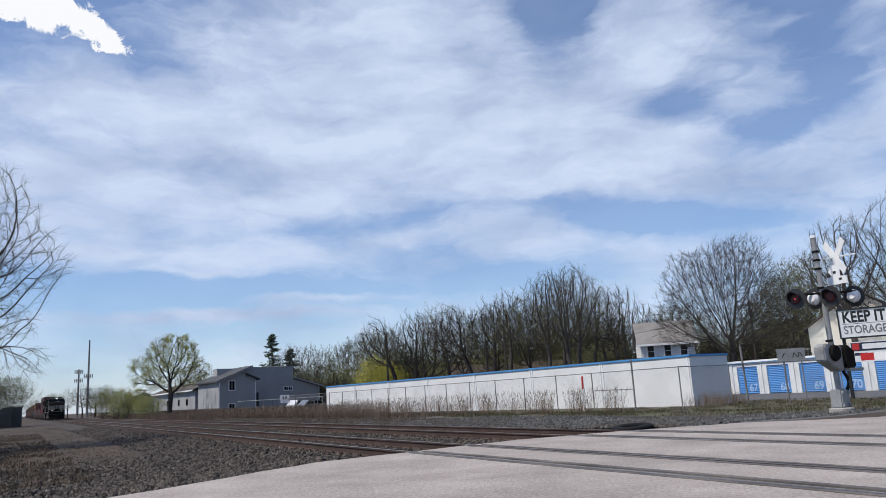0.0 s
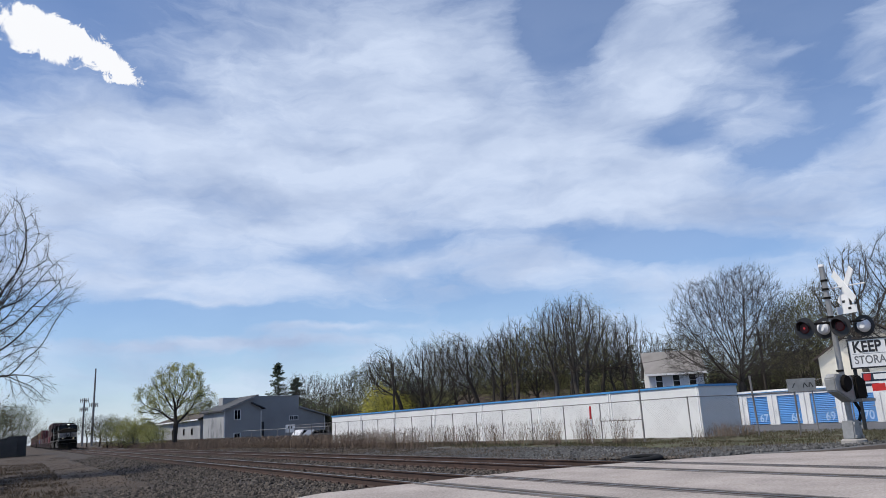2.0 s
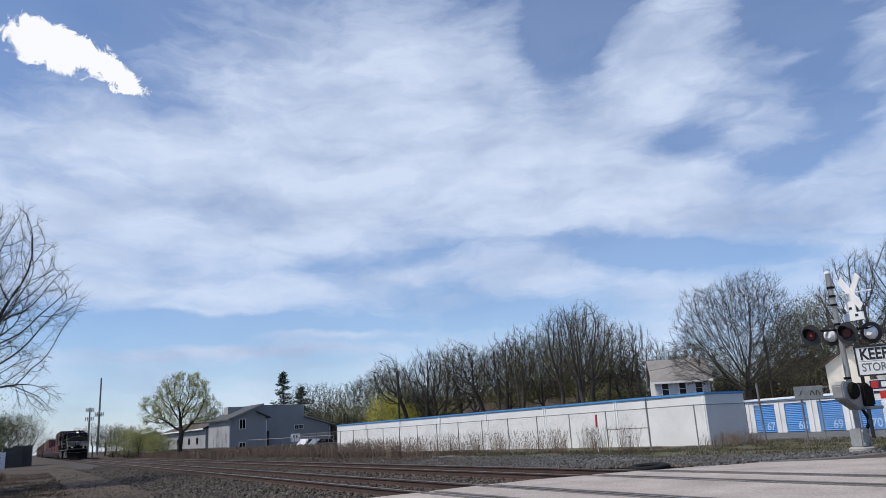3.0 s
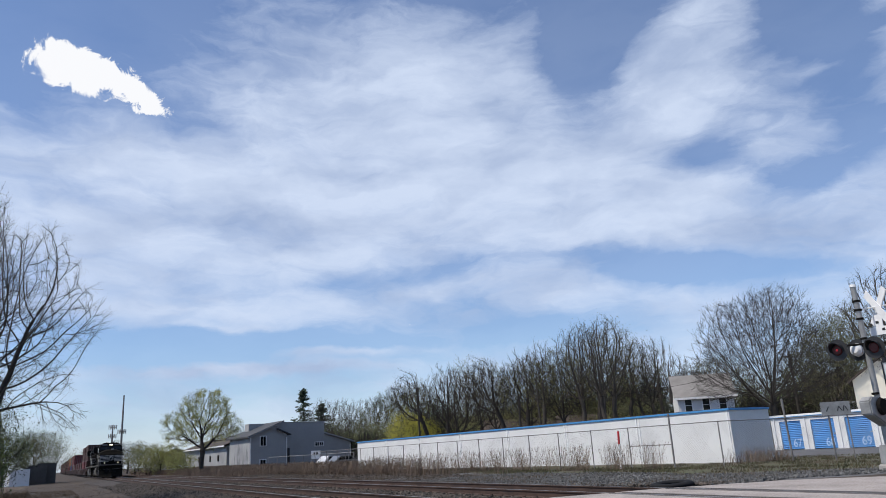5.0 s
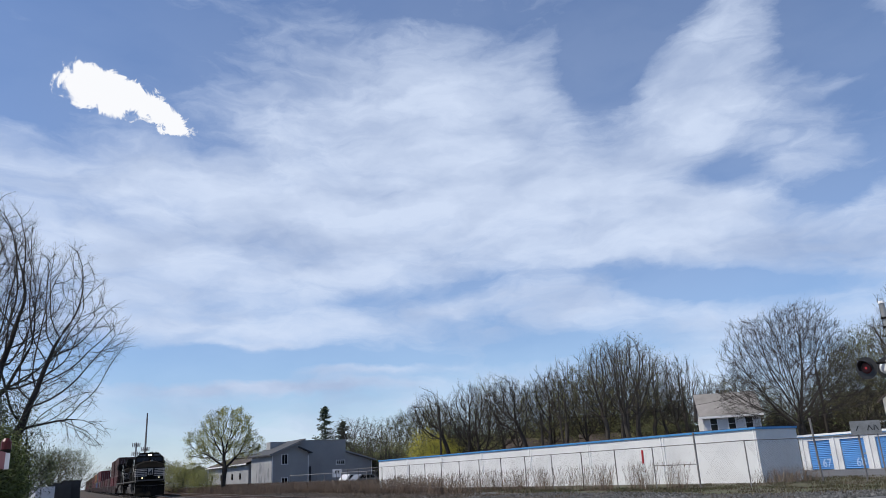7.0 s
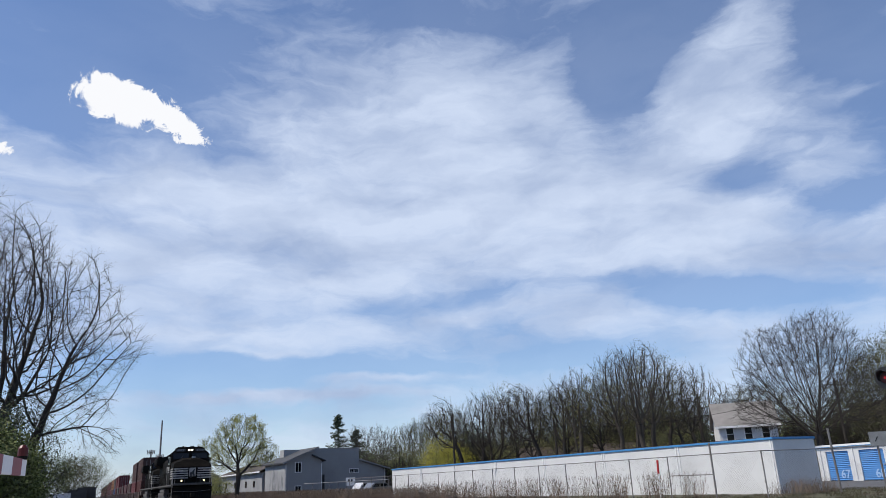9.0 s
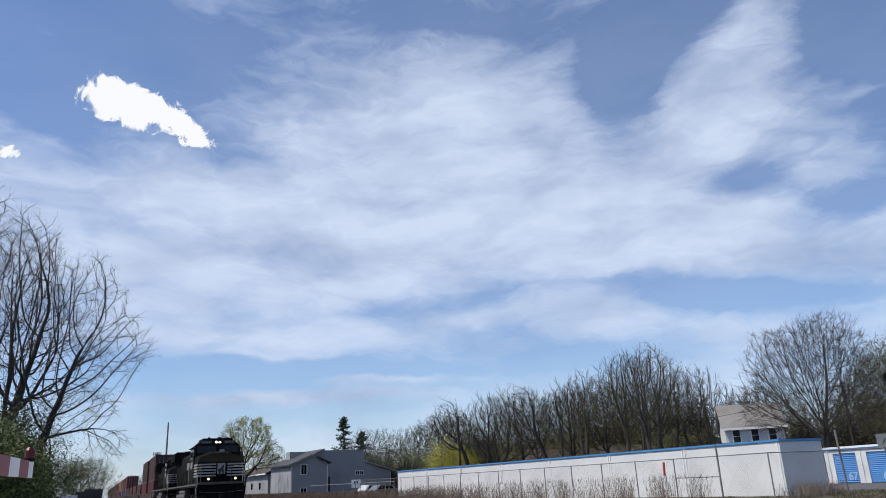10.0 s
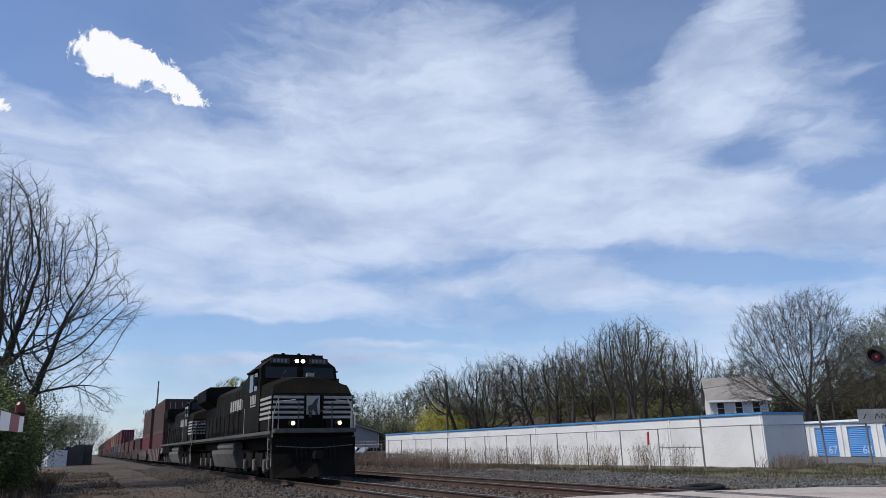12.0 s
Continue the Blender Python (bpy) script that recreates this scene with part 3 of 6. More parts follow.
storage_block()


def door_block():
    m = pose(49.57, 40.3, 0, 0, 0, -95)
    t = thing("storage_building", "white storage building with a row of blue roller doors", "building", m)
    n, deep, base, top = 24.0, 7.0, -0.33, 2.28
    nums = ("67", "68", "69", "70", "71", "72", "73", "74")
    pitch, x = 2.9, 0.8
    edges = []
    for i in range(8):
        edges.append((x, x + 2.0))
        d = part("roller_door", Geo().box(0, 0, 0, 2.0, 0.03, 2.06), M["blue_door"], t, "blue ribbed roller door with a pale number", at=pose(x, 0.10, base + 0.06))
        for k in range(16):
            part("slat", bpy.data.meshes.get("door_slat") or Geo().prism([(0.0, 0.0), (-0.045, 0.03), (0.0, 0.122)], "x", 0.02, 1.98).mesh("door_slat", M["blue_door"]), None, d, at=pose(0, 0, k * 0.128 + 0.01))
        part("number", text_mesh(nums[i], 0.80, M["pale_number"], 0.003, 0.015), None, d, "pale stencilled number", at=pose(1.42, -0.05, 0.42))
        part("latch", Geo().box(1.8, -0.07, 0.98, 1.92, -0.0, 1.06), M["galv"], d, "steel latch")
        x += pitch
    c = 0.0
    for lo, hi in edges + [(n, n)]:
        part("pier", Geo().box(c, 0, base, lo, 0.25, top - 0.16), M["white_wall"], t)
        if hi > lo:
            part("lintel", Geo().box(lo, 0.005, base + 2.12, hi, 0.25, top - 0.16), M["white_wall"], t)
        c = hi
    part("back_wall", Geo().box(0, 0.25, base, n, deep, top - 0.17), M["white_wall"], t)
    part("roof_edge", Geo().box(-0.1, -0.12, top - 0.16, n + 0.1, deep + 0.1, top - 0.02), M["white_trim"], t, "white roof edge with blue underside")
    part("blue_band", Geo().box(-0.1, -0.135, top - 0.20, n + 0.1, -0.002, top - 0.162), M["blue_trim"], t)
    part("foundation", Geo().box(-0.05, -0.06, -0.75, n + 0.05, deep, base + 0.004), M["concrete"], t)
    for i in range(9):
        xx = 0.35 + pitch * i
        part("downpipe", Geo().tube([(xx, -0.05, base + 0.05), (xx, -0.05, top - 0.2)], [0.035] * 2, 6), M["white_trim"], t)


door_block()


def chain_fence():
    t = thing("chain_link_fence", "weathered chain-link fence with steel posts and top rail", "fence")
    line = [(24.6, 77.3)] + [(24.7 + 1.9 * i / 17, 73.85 - 49.4 * i / 17) for i in range(18)]
    post_h = 1.70
    for i, (x, y) in enumerate(line):
        h = post_h + (0.50 if i == len(line) - 2 else 0)
        r = 0.045 if i == len(line) - 2 else 0.03
        lean = rnd.uniform(-0.05, 0.05)
        part("post", Geo().tube([(x, y, -0.4), (x + lean, y + lean, h)], [r, r], 7), M["fence"], t)
    for (a, b) in zip(line, line[1:]):
        part("top_rail", Geo().tube([(*a, post_h - 0.03), (*b, post_h - 0.03)], [0.021] * 2, 6), M["fence"], t)
    a, b = line[-3], line[-2]
    part("brace_rail", Geo().tube([(*a, 0.75), (*b, 0.75)], [0.02] * 2, 6), M["fence"], t)
    # second run towards the crossing
    run = [line[-1], (31.4, 24.6), (32.9, 23.4), (35.0, 21.9), (37.2, 20.6), (39.4, 19.3)]
    for i, (x, y) in enumerate(run[1:]):
        h = 2.58 if i == 0 else 1.75
        part("post", Geo().tube([(x, y, -0.4), (x - 0.12 * (i == 0), y, h)], [0.05 if i == 0 else 0.03] * 2, 7), M["fence"], t)
    for a, b in zip(run, run[1:]):
        part("top_rail", Geo().tube([(*a, post_h - 0.03), (*b, post_h - 0.03)], [0.021] * 2, 6), M["fence"], t)
    # wire mesh as thin strands
    g = Geo()
    for a, b in list(zip(line, line[1:])) + list(zip(run, run[1:])):
        L = math.hypot(b[0] - a[0], b[1] - a[1])
        k = int(L / 0.10)
        for s in (-1, 1):
            for i in range(-16, k + 16):
                u0, u1 = i / k, (i + s * 16) / k
                z0, z1 = -0.25, post_h - 0.05
                if u1 < 0 or u0 < 0 or u0 > 1 or u1 > 1:
                    continue
                P = lambda u, z: Vector((a[0] + (b[0] - a[0]) * u, a[1] + (b[1] - a[1]) * u, z))
                p, q = P(u0, z0), P(u1, z1)
                w = 0.0034
                g.add([p + Vector((0, -w, 0)), p + Vector((0, w, 0)), q + Vector((0, w, 0)), q + Vector((0, -w, 0))], [(0, 1, 2, 3)])
    tagged(part("wire_mesh", g.fast("wire_mesh", M["fence"]), None, t, "thin galvanised diamond wire mesh"), kind="stuff")
    return t


chain_fence()


def house(name, label, m, w, d, eave, ridge, wall_m, roof_m, windows, axis="x"):
    """A gabled house: w along local x (ridge direction), d along y, front at -y."""
    t = thing(name, label, "house", m)
    h = d / 2
    g = Geo().prism([(-h, -0.6), (h, -0.6), (h, eave), (0, ridge - 0.12), (-h, eave)], "x", -w / 2, w / 2)
    part("wall", g, wall_m, t)
    o, k = 0.35, (ridge - eave) / h
    for s in (-1, 1):
        g = Geo().prism([(s * (h + o), eave - k * o + 0.02), (s * (h + o), eave - k * o + 0.16), (0, ridge + 0.14), (0, ridge)], "x", -w / 2 - o, w / 2 + o)
        part("roof", g, roof_m, t)
    part("fascia", Geo().box(-w / 2 - o, -h - o - 0.04, eave - k * o - 0.06, w / 2 + o, -h - o - 0.005, eave - k * o + 0.14), M["white_trim"], t)
    for x, z, ww, hh in windows:
        wi = part("window", Geo().box(-ww / 2 - 0.09, -h - 0.07, -hh / 2 - 0.09, ww / 2 + 0.09, -h - 0.002, hh / 2 + 0.09), M["white_trim"], t, "white-framed window", at=pose(x, 0, z))
        for zz in (-hh / 4, hh / 4):
            part("pane", Geo().box(-ww / 2, -h - 0.085, zz - hh / 4 + 0.02, ww / 2, -h - 0.072, zz + hh / 4 - 0.02), M["glass"], wi)
    return t


# two-storey white house behind the storage building, brown-roofed and cream houses further along
house("house", "white two-storey house with a grey shingle roof", pose(60.0, 56.8, 0, 0, 0, -40), 5.4, 6, 5.0, 7.2, M["white_wall"], M["shingle"], [(-1.7, 4.1, 0.62, 1.15), (0.0, 4.1, 0.62, 1.15), (1.6, 4.1, 0.62, 1.15)])
house("house", "house with a dark brown shingle roof behind the storage units", pose(76.5, 52, 0, 0, 0, -52), 7, 8, 3.8, 6.9, M["cream"], M["shinglebrown"], [(-2, 2.2, 1, 1.2)])
house("house", "cream house with white trim behind the roadside sign", pose(60.5, 35.5, 0, 0, 0, 31), 8, 7.5, 4.6, 7.3, M["cream"], M["shinglebrown"], [(-2.0, 3.6, 0.9, 1.4), (1.2, 3.6, 0.9, 1.4)])
house("house", "low house with a brown roof among the trees", pose(62, 92, 0, 0, 0, -35), 13, 8, 2.6, 4.9, M["cream"], M["shinglebrown"], [])
house("house", "low house with a tan gable among the trees", pose(66, 82, 0, 0, 0, -35), 10, 8, 2.6, 4.7, M["cream"], M["shinglebrown"], [])


def grey_workshop():
    """Blue-grey two-storey workshop with a lean-to, and its pale sheds."""
    t = thing("workshop", "blue-grey two-storey workshop with a sloped dark roof", "building", pose(28.05, 121.8, 0, 0, 0, 7))
    part("bay_wall", Geo().prism([(0, -0.6), (6.2, -0.6), (6.2, 5.0), (4.9, 6.75), (0, 4.85)], "y", 0, 10), M["siding"], t)
    part("side_wall", Geo().box(-0.05, 0.06, -0.6, -0.004, 9.95, 4.75), M["siding_light"], t, "pale side wall with darker patches")
    # darker grey patches that rise from the foot of the side wall
    for y0, y1, z1 in ((0.9, 2.1, 3.2), (2.7, 3.5, 2.2), (4.4, 6.2, 4.1), (6.9, 7.5, 2.9)):
        part("stain", Geo().prism([(y0, -0.5), (y1, -0.5), (y1 - 0.1, z1 * 0.6), (y1 - 0.45, z1), (y0 + 0.2, z1 * 0.8)], "x", -0.058, -0.052), M["wall_patch"], t, "darker grey patch on the wall")
    part("bay_roof", Geo().prism([(-0.55, 4.72), (5.5, 7.12), (5.5, 7.32), (-0.55, 4.95)], "y", -0.5, 10.4), M["metalroof"], t, "dark sloped roof")
    part("bay_fascia", Geo().prism([(-0.57, 4.66), (5.52, 7.06), (5.52, 7.24), (-0.57, 4.86)], "y", -0.56, -0.504), M["siding_trim"], t, "grey roof edge board")
    part("porch_roof", Geo().prism([(4.4, 5.9), (6.7, 4.95), (6.7, 5.12), (4.4, 6.1)], "y", -0.6, 2.4), M["metalroof"], t)
    part("main_wall", Geo().box(5.0, 2.0, -0.6, 13.9, 13, 7.05), M["siding"], t)
    part("parapet_cap", Geo().box(4.95, 1.93, 7.05, 13.98, 13.1, 7.16), M["siding_trim"], t)
    part("lean_to", Geo().prism([(13.9, -0.6), (18.9, -0.6), (18.9, 3.55), (13.9, 5.0)], "y", 2.06, 11), M["siding"], t)
    part("lean_to_roof", Geo().prism([(13.9, 5.05), (19.7, 3.4), (19.7, 3.6), (13.9, 5.28)], "y", 1.6, 11.4), M["siding_light"], t, "pale metal lean-to roof")
    part("roof_box", Geo().box(2.2, 7, 6.0, 5.2, 9, 7.25), M["siding"], t)
    for x in (0.0, 6.12):
        part("corner_trim", Geo().box(x - 0.02, -0.05, -0.6, x + 0.1, -0.004, 4.7), M["white_trim"], t, "white corner board")
    part("corner_trim", Geo().box(18.8, 2.0, -0.6, 18.92, 2.05, 3.5), M["white_trim"], t, "white corner board")
    for x, z, ww, hh, yy in ((2.1, 4.15, 0.95, 1.45, 0), (2.1, 0.75, 0.95, 0.95, 0), (12.5, 3.35, 0.72, 0.6, 2.0), (13.3, 3.35, 0.72, 0.6, 2.0)):
        w = part("window", Geo().box(x - ww / 2 - 0.1, yy - 0.06, z - hh / 2 - 0.1, x + ww / 2 + 0.1, yy - 0.004, z + hh / 2 + 0.1), M["white_trim"], t, "white-framed window")
        for k in (-1, 1):
            part("pane", Geo().box(x + k * ww / 4 - ww / 4 + 0.04, yy - 0.075, z - hh / 2, x + k * ww / 4 + ww / 4 - 0.04, yy - 0.062, z + hh / 2), M["glass"], w)
    part("door", Geo().box(6.5, 1.94, 0, 7.5, 1.99, 2.9), M["sign_black"], t, "dark tall doorway")
    part("wall_lamp", Geo().box(9.2, 1.85, 2.9, 9.4, 1.99, 3.1), M["galv"], t)
    s1 = thing("shed", "long low pale shed with a dark roof and white eave", "shed", pose(26.5, 132.6, 0, 0, 0, 3))
    part("wall", Geo().box(0, 0, -0.6, 8, 33, 3.9), M["siding_light"], s1)
    part("roof", Geo().prism([(-0.5, 3.86), (4.2, 5.5), (8.4, 3.9), (8.4, 4.1), (4.2, 5.7), (-0.5, 4.06)], "y", -0.3, 33.4), M["shinglebrown"], s1, "dark roof")
    part("eave", Geo().box(-0.58, -0.3, 3.78, -0.504, 33.4, 4.0), M["white_trim"], s1, "white eave board")
    for y in (5, 11, 20, 28):
        part("window", Geo().box(-0.06, y, 1.4, -0.004, y + 1.1, 2.5), M["glass"], s1, "dark window")
    s2 = thing("shed", "grey gabled shed beyond the yellow-green tree", "shed", pose(20, 178, 0, 0, 0, -5))
    part("wall", Geo().prism([(0, -0.6), (9, -0.6), (9, 3.0), (4.5, 4.6), (0, 3.0)], "y", 0, 16), M["siding"], s2)
    part("roof", Geo().prism([(-0.5, 2.9), (4.5, 4.65), (9.5, 2.9), (9.5, 3.1), (4.5, 4.9), (-0.5, 3.1)], "y", -0.4, 16), M["siding_light"], s2)


grey_workshop()

# ---- trees and plants ----
def grow(seed, height, crown, stems=((0, 0, 0, 0),), fork=0.3, points=1500, step=0.26, reach=2.6, kill=0.55, lift=0.12, trunk=0.017, twig=0.008, sprays=4, spray=0.75, droop=0.0, shell=0.15):
    """A tree whose limbs grow towards the air of its crown, each shading out the air it has filled.
    crown: eggs (x, y, z, rx, ry, rz) as shares of the height; stems: (x, y, lean x, lean y); fork: height of the first limbs."""
    r = np.random.default_rng(seed)
    R = random.Random(seed)
    vol = np.array([c[3] * c[4] * c[5] for c in crown]) ** 0.8
    air = []
    for c, n in zip(crown, (points * vol / vol.sum()).astype(int) + 1):
        d = r.normal(size=(n, 3))
        d /= np.linalg.norm(d, axis=1)[:, None]
        rad = r.random(n) ** (1 / 3 * (1 - shell))
        lump = np.array([1 + 0.22 * noise.noise((v[0] * 2.3 + seed, v[1] * 2.3, v[2] * 2.3)) for v in d])
        air.append((np.array(c[:3]) + d * (rad * lump)[:, None] * np.array(c[3:])) * height)
    air = np.concatenate(air)
    air = air[air[:, 2] > height * fork * 0.6]
    pos, par, way = [], [], []
    for x, y, lx, ly in stems:
        p, d = np.array((x * height, y * height, -0.5)), np.array((lx, ly, 1.0))
        d /= np.linalg.norm(d)
        last = -1
        while p[2] < height * fork:
            pos.append(p)
            par.append(last)
            way.append(d)
            last = len(pos) - 1
            d = d + r.normal(size=3) * 0.03
            d /= np.linalg.norm(d)
            p = p + d * step
    P = np.array(pos)
    D = np.linalg.norm(air[:, None] - P[None], axis=2)
    near, who = D.min(1), D.argmin(1)
    kids = {}
    for turn in range(160):
        ok = near < (reach if turn > 14 else reach * 2.5)
        if not ok.any():
            break
        add = []
        idx = np.where(ok)[0]
        order = {}
        for a in idx:
            order.setdefault(int(who[a]), []).append(a)
        for w, al in order.items():
            if kids.get(w, 0) > 2:
                continue
            v = air[al] - pos[w]
            v = (v / (np.linalg.norm(v, axis=1)[:, None] + 1e-6)).sum(0)
            v = v / (np.linalg.norm(v) + 1e-6)
            d = v + way[w] * 0.55 + np.array((0, 0, lift)) + r.normal(size=3) * 0.10
            d /= np.linalg.norm(d)
            kids[w] = kids.get(w, 0) + 1
            add.append((pos[w] + d * step, w, d))
        if not add:
            break
        n0 = len(pos)
        for p, w, d in add:
            pos.append(p)
            par.append(w)
            way.append(d)
        Q = np.array([p for p, _, _ in add])
        D = np.linalg.norm(air[:, None] - Q[None], axis=2)
        m, i = D.min(1), D.argmin(1)
        closer = m < near
        near, who = np.where(closer, m, near), np.where(closer, i + n0, who)
        keep = near > kill
        air, near, who = air[keep], near[keep], who[keep]
        if not len(air):
            break
    n = len(pos)
    P = np.array(pos)
    child = [[] for _ in range(n)]
    for i in range(n):
        if par[i] >= 0:
            child[par[i]].append(i)
    # even out the small kinks, keep forks and tips
    for _ in range(2):
        S = P.copy()
        for i in range(n):
            if par[i] >= 0 and len(child[i]) == 1:
                S[i] = P[i] * 0.5 + (P[par[i]] + P[child[i][0]]) * 0.25
        P = S
    E = 1.85
    load = np.zeros(n)
    for i in range(n - 1, -1, -1):
        if not child[i]:
            load[i] = 1
        if par[i] >= 0:
            load[par[i]] += load[i]
    rad = load ** (1 / E)
    big = max(rad[i] for i in range(n) if par[i] < 0)
    rad = np.maximum(twig, rad / big * height * trunk)
    limbs, twigs, tips = Geo(), Geo(), []
    V = [Vector(p) for p in P]
    roots = [i for i in range(n) if par[i] < 0]
    todo = [(None, i) for i in roots]
    while todo:
        a, i = todo.pop()
        line = [a, i] if a is not None else [i]
        while child[i]:
            ks = sorted(child[i], key=lambda k: -load[k])
            todo += [(i, k) for k in ks[1:]]
            i = ks[0]
            line.append(i)
        thick = rad[line[min(1, len(line) - 1)]]
        stepk = 1 if thick > height * 0.006 else 2
        pick = line[::stepk] + ([line[-1]] if (len(line) - 1) % stepk else [])
        rr = [rad[k] for k in pick]
        if a is not None:
            rr[0] = min(rr[0], rr[1] * 1.15) if len(rr) > 1 else rr[0]
        if len(pick) > 1:
            sides = 8 if thick > height * 0.012 else 5 if thick > height * 0.005 else 3
            (limbs if sides > 3 else twigs).tube([V[k] for k in pick], rr, sides, caps=False)
    for i in range(n):
        if load[i] > (5 if len(pos) < 2500 else 9) or par[i] < 0 or P[i][2] < height * fork:
            continue
        q, d = V[i], (V[i] - V[par[i]]).normalized()
        tips.append((q, d))
        for k in range(sprays if not child[i] else max(1, sprays // 2)):
            w = (d + Vector((R.gauss(0, 0.45), R.gauss(0, 0.45), R.gauss(0.1, 0.35) - droop))).normalized()
            L = spray * R.uniform(0.5, 1.2)
            side = w.orthogonal().normalized()
            side.rotate(Matrix.Rotation(R.uniform(0, 3.14), 3, w))
            side *= twig * 0.8
            mid = q + w * L * 0.5
            e = mid + (w + Vector((R.gauss(0, 0.2), R.gauss(0, 0.2), 0.15 - droop * 1.3))).normalized() * L * 0.5
            twigs.add([q + side, q - side, mid - side * 0.75, mid + side * 0.75, e], [(0, 1, 2, 3), (3, 2, 4)])
            for f in (0.3, 0.6, 0.8):
                o = q.lerp(mid, f * 2) if f < 0.5 else mid.lerp(e, f * 2 - 1)
                v = (w * 0.8 + Vector((R.gauss(0, 0.6), R.gauss(0, 0.6), R.gauss(0.1, 0.5) - droop))).normalized() * L * R.uniform(0.25, 0.5)
                twigs.add([o + side * 0.6, o - side * 0.6, o + v], [(0, 1, 2)])
                tips.append((o + v, w))
            tips.append((mid, w))
            tips.append((e, w))
    return limbs, twigs, tips, 1.0


def leaf_mesh(name, tips, count, size, material, seed, spread=0.35, gaps=-1.0):
    r = random.Random(seed)
    g = Geo()
    for _ in range(count):
        p, d = r.choice(tips)
        if noise.noise(p * 0.8) < gaps + 0.3 * r.random():
            continue
        p = p + Vector((r.gauss(0, spread), r.gauss(0, spread), r.gauss(0, spread)))
        s = size * r.uniform(0.5, 1.3)
        u = Vector((r.gauss(0, 1), r.gauss(0, 1), r.gauss(0, 1))).normalized()
        w = u.orthogonal().normalized()
        g.add([p - u * s, p + w * s * 0.45, p + u * s, p - w * s * 0.45], [(0, 1, 2, 3)])
    return g.fast(name, material)


KINDS = {}


def tree_kind(key, bark, leaf=None, leaves=0, size=0.1, scatter=0.35, gaps=-1.0, **kw):
    limbs, twigs, tips, k = grow(**kw)
    KINDS[key] = (limbs.fast(key + "_limbs", bark), twigs.fast(key + "_twigs", bark), leaf_mesh(key + "_leaves", tips, leaves, size, leaf, 5, scatter, gaps) if leaves else None, k, kw["height"])


def tree(key, label, x, y, height, turn=0, wide=1.0, name="tree", group="", z=None):
    limbs, twigs, leaves, k, h = KINDS[key]
    t = thing(name, label, "tree", group=group)
    s = k * height / h
    t.matrix_basis = pose(x, y, -0.35 if z is None else z, 0, 0, turn) @ Matrix.Diagonal((s * wide, s * wide, s, 1))
    part("trunk", limbs, None, t)
    part("crown", twigs, None, t)
    if leaves:
        part("foliage", leaves, None, t)
    return t


BUSH = [(0, 0, 0.5, 0.5, 0.5, 0.5)]
# bare, upright, with an open crown
tree_kind("bare_a", M["bark"], seed=3, height=12, crown=[(0, 0, 0.66, 0.32, 0.32, 0.34), (0.16, 0, 0.55, 0.22, 0.25, 0.22)], fork=0.22, points=1950, twig=0.009, sprays=4, spray=0.8, lift=0.2)
# bare, slender, with a long bole
tree_kind("bare_b", M["barkgrey"], seed=8, height=13, crown=[(0, 0, 0.70, 0.20, 0.20, 0.30), (-0.1, 0, 0.58, 0.16, 0.16, 0.2), (0.06, 0.05, 0.88, 0.12, 0.12, 0.12)], stems=((0, 0, 0.05, 0), (0.06, 0.02, 0.16, 0.1)), fork=0.34, points=1350, twig=0.009, sprays=4, spray=0.8, lift=0.3, trunk=0.016)
tree_kind("bare_round", M["bark"], seed=21, height=12, crown=[(0, 0, 0.60, 0.45, 0.45, 0.38)], fork=0.2, points=2250, twig=0.009, sprays=4, spray=0.8, lift=0.12, trunk=0.026)
tree_kind("bare_multi", M["bark"], seed=34, height=12, crown=[(-0.28, 0, 0.68, 0.24, 0.26, 0.28), (0.12, 0, 0.70, 0.26, 0.28, 0.30)], stems=((0, 0, -0.42, 0.05), (0.05, 0.02, 0.18, -0.1)), fork=0.26, points=2100, twig=0.009, sprays=4, spray=0.8, lift=0.2, trunk=0.022)
tree_kind("bare_dome", M["bark"], seed=31, height=14, crown=[(0, 0, 0.60, 0.42, 0.42, 0.36), (0.1, 0, 0.80, 0.24, 0.24, 0.20), (-0.24, 0, 0.46, 0.26, 0.24, 0.18), (0.28, 0, 0.46, 0.22, 0.24, 0.16)], fork=0.2, points=6500, kill=0.38, twig=0.0105, sprays=4, spray=0.8, lift=0.22, trunk=0.027)
# tall, leaning, with hanging twigs
tree_kind("droop", M["bark"], seed=23, height=14, crown=[(0.0, 0, 0.74, 0.15, 0.2, 0.24), (0.19, 0, 0.72, 0.15, 0.18, 0.21), (0.32, 0, 0.60, 0.10, 0.14, 0.12), (0.17, 0, 0.40, 0.17, 0.18, 0.09), (0.30, 0, 0.29, 0.08, 0.1, 0.06)], stems=((0, 0, 0.34, 0.0), (-0.04, 0.03, 0.12, 0.1)), fork=0.2, points=3600, kill=0.44, twig=0.0065, sprays=5, spray=0.65, droop=0.16, lift=0.08, trunk=0.0135)
tree_kind("droop_wide", M["bark"], seed=26, height=15, crown=[(0, 0, 0.68, 0.30, 0.30, 0.31), (0.22, 0, 0.52, 0.18, 0.2, 0.16), (0.1, 0, 0.86, 0.14, 0.14, 0.12)], stems=((0, 0, 0.1, 0), (0.04, 0.02, 0.3, 0), (-0.04, 0, -0.15, 0.1)), fork=0.2, points=4200, kill=0.45, twig=0.0075, sprays=5, spray=0.7, droop=0.14, lift=0.16, trunk=0.016)
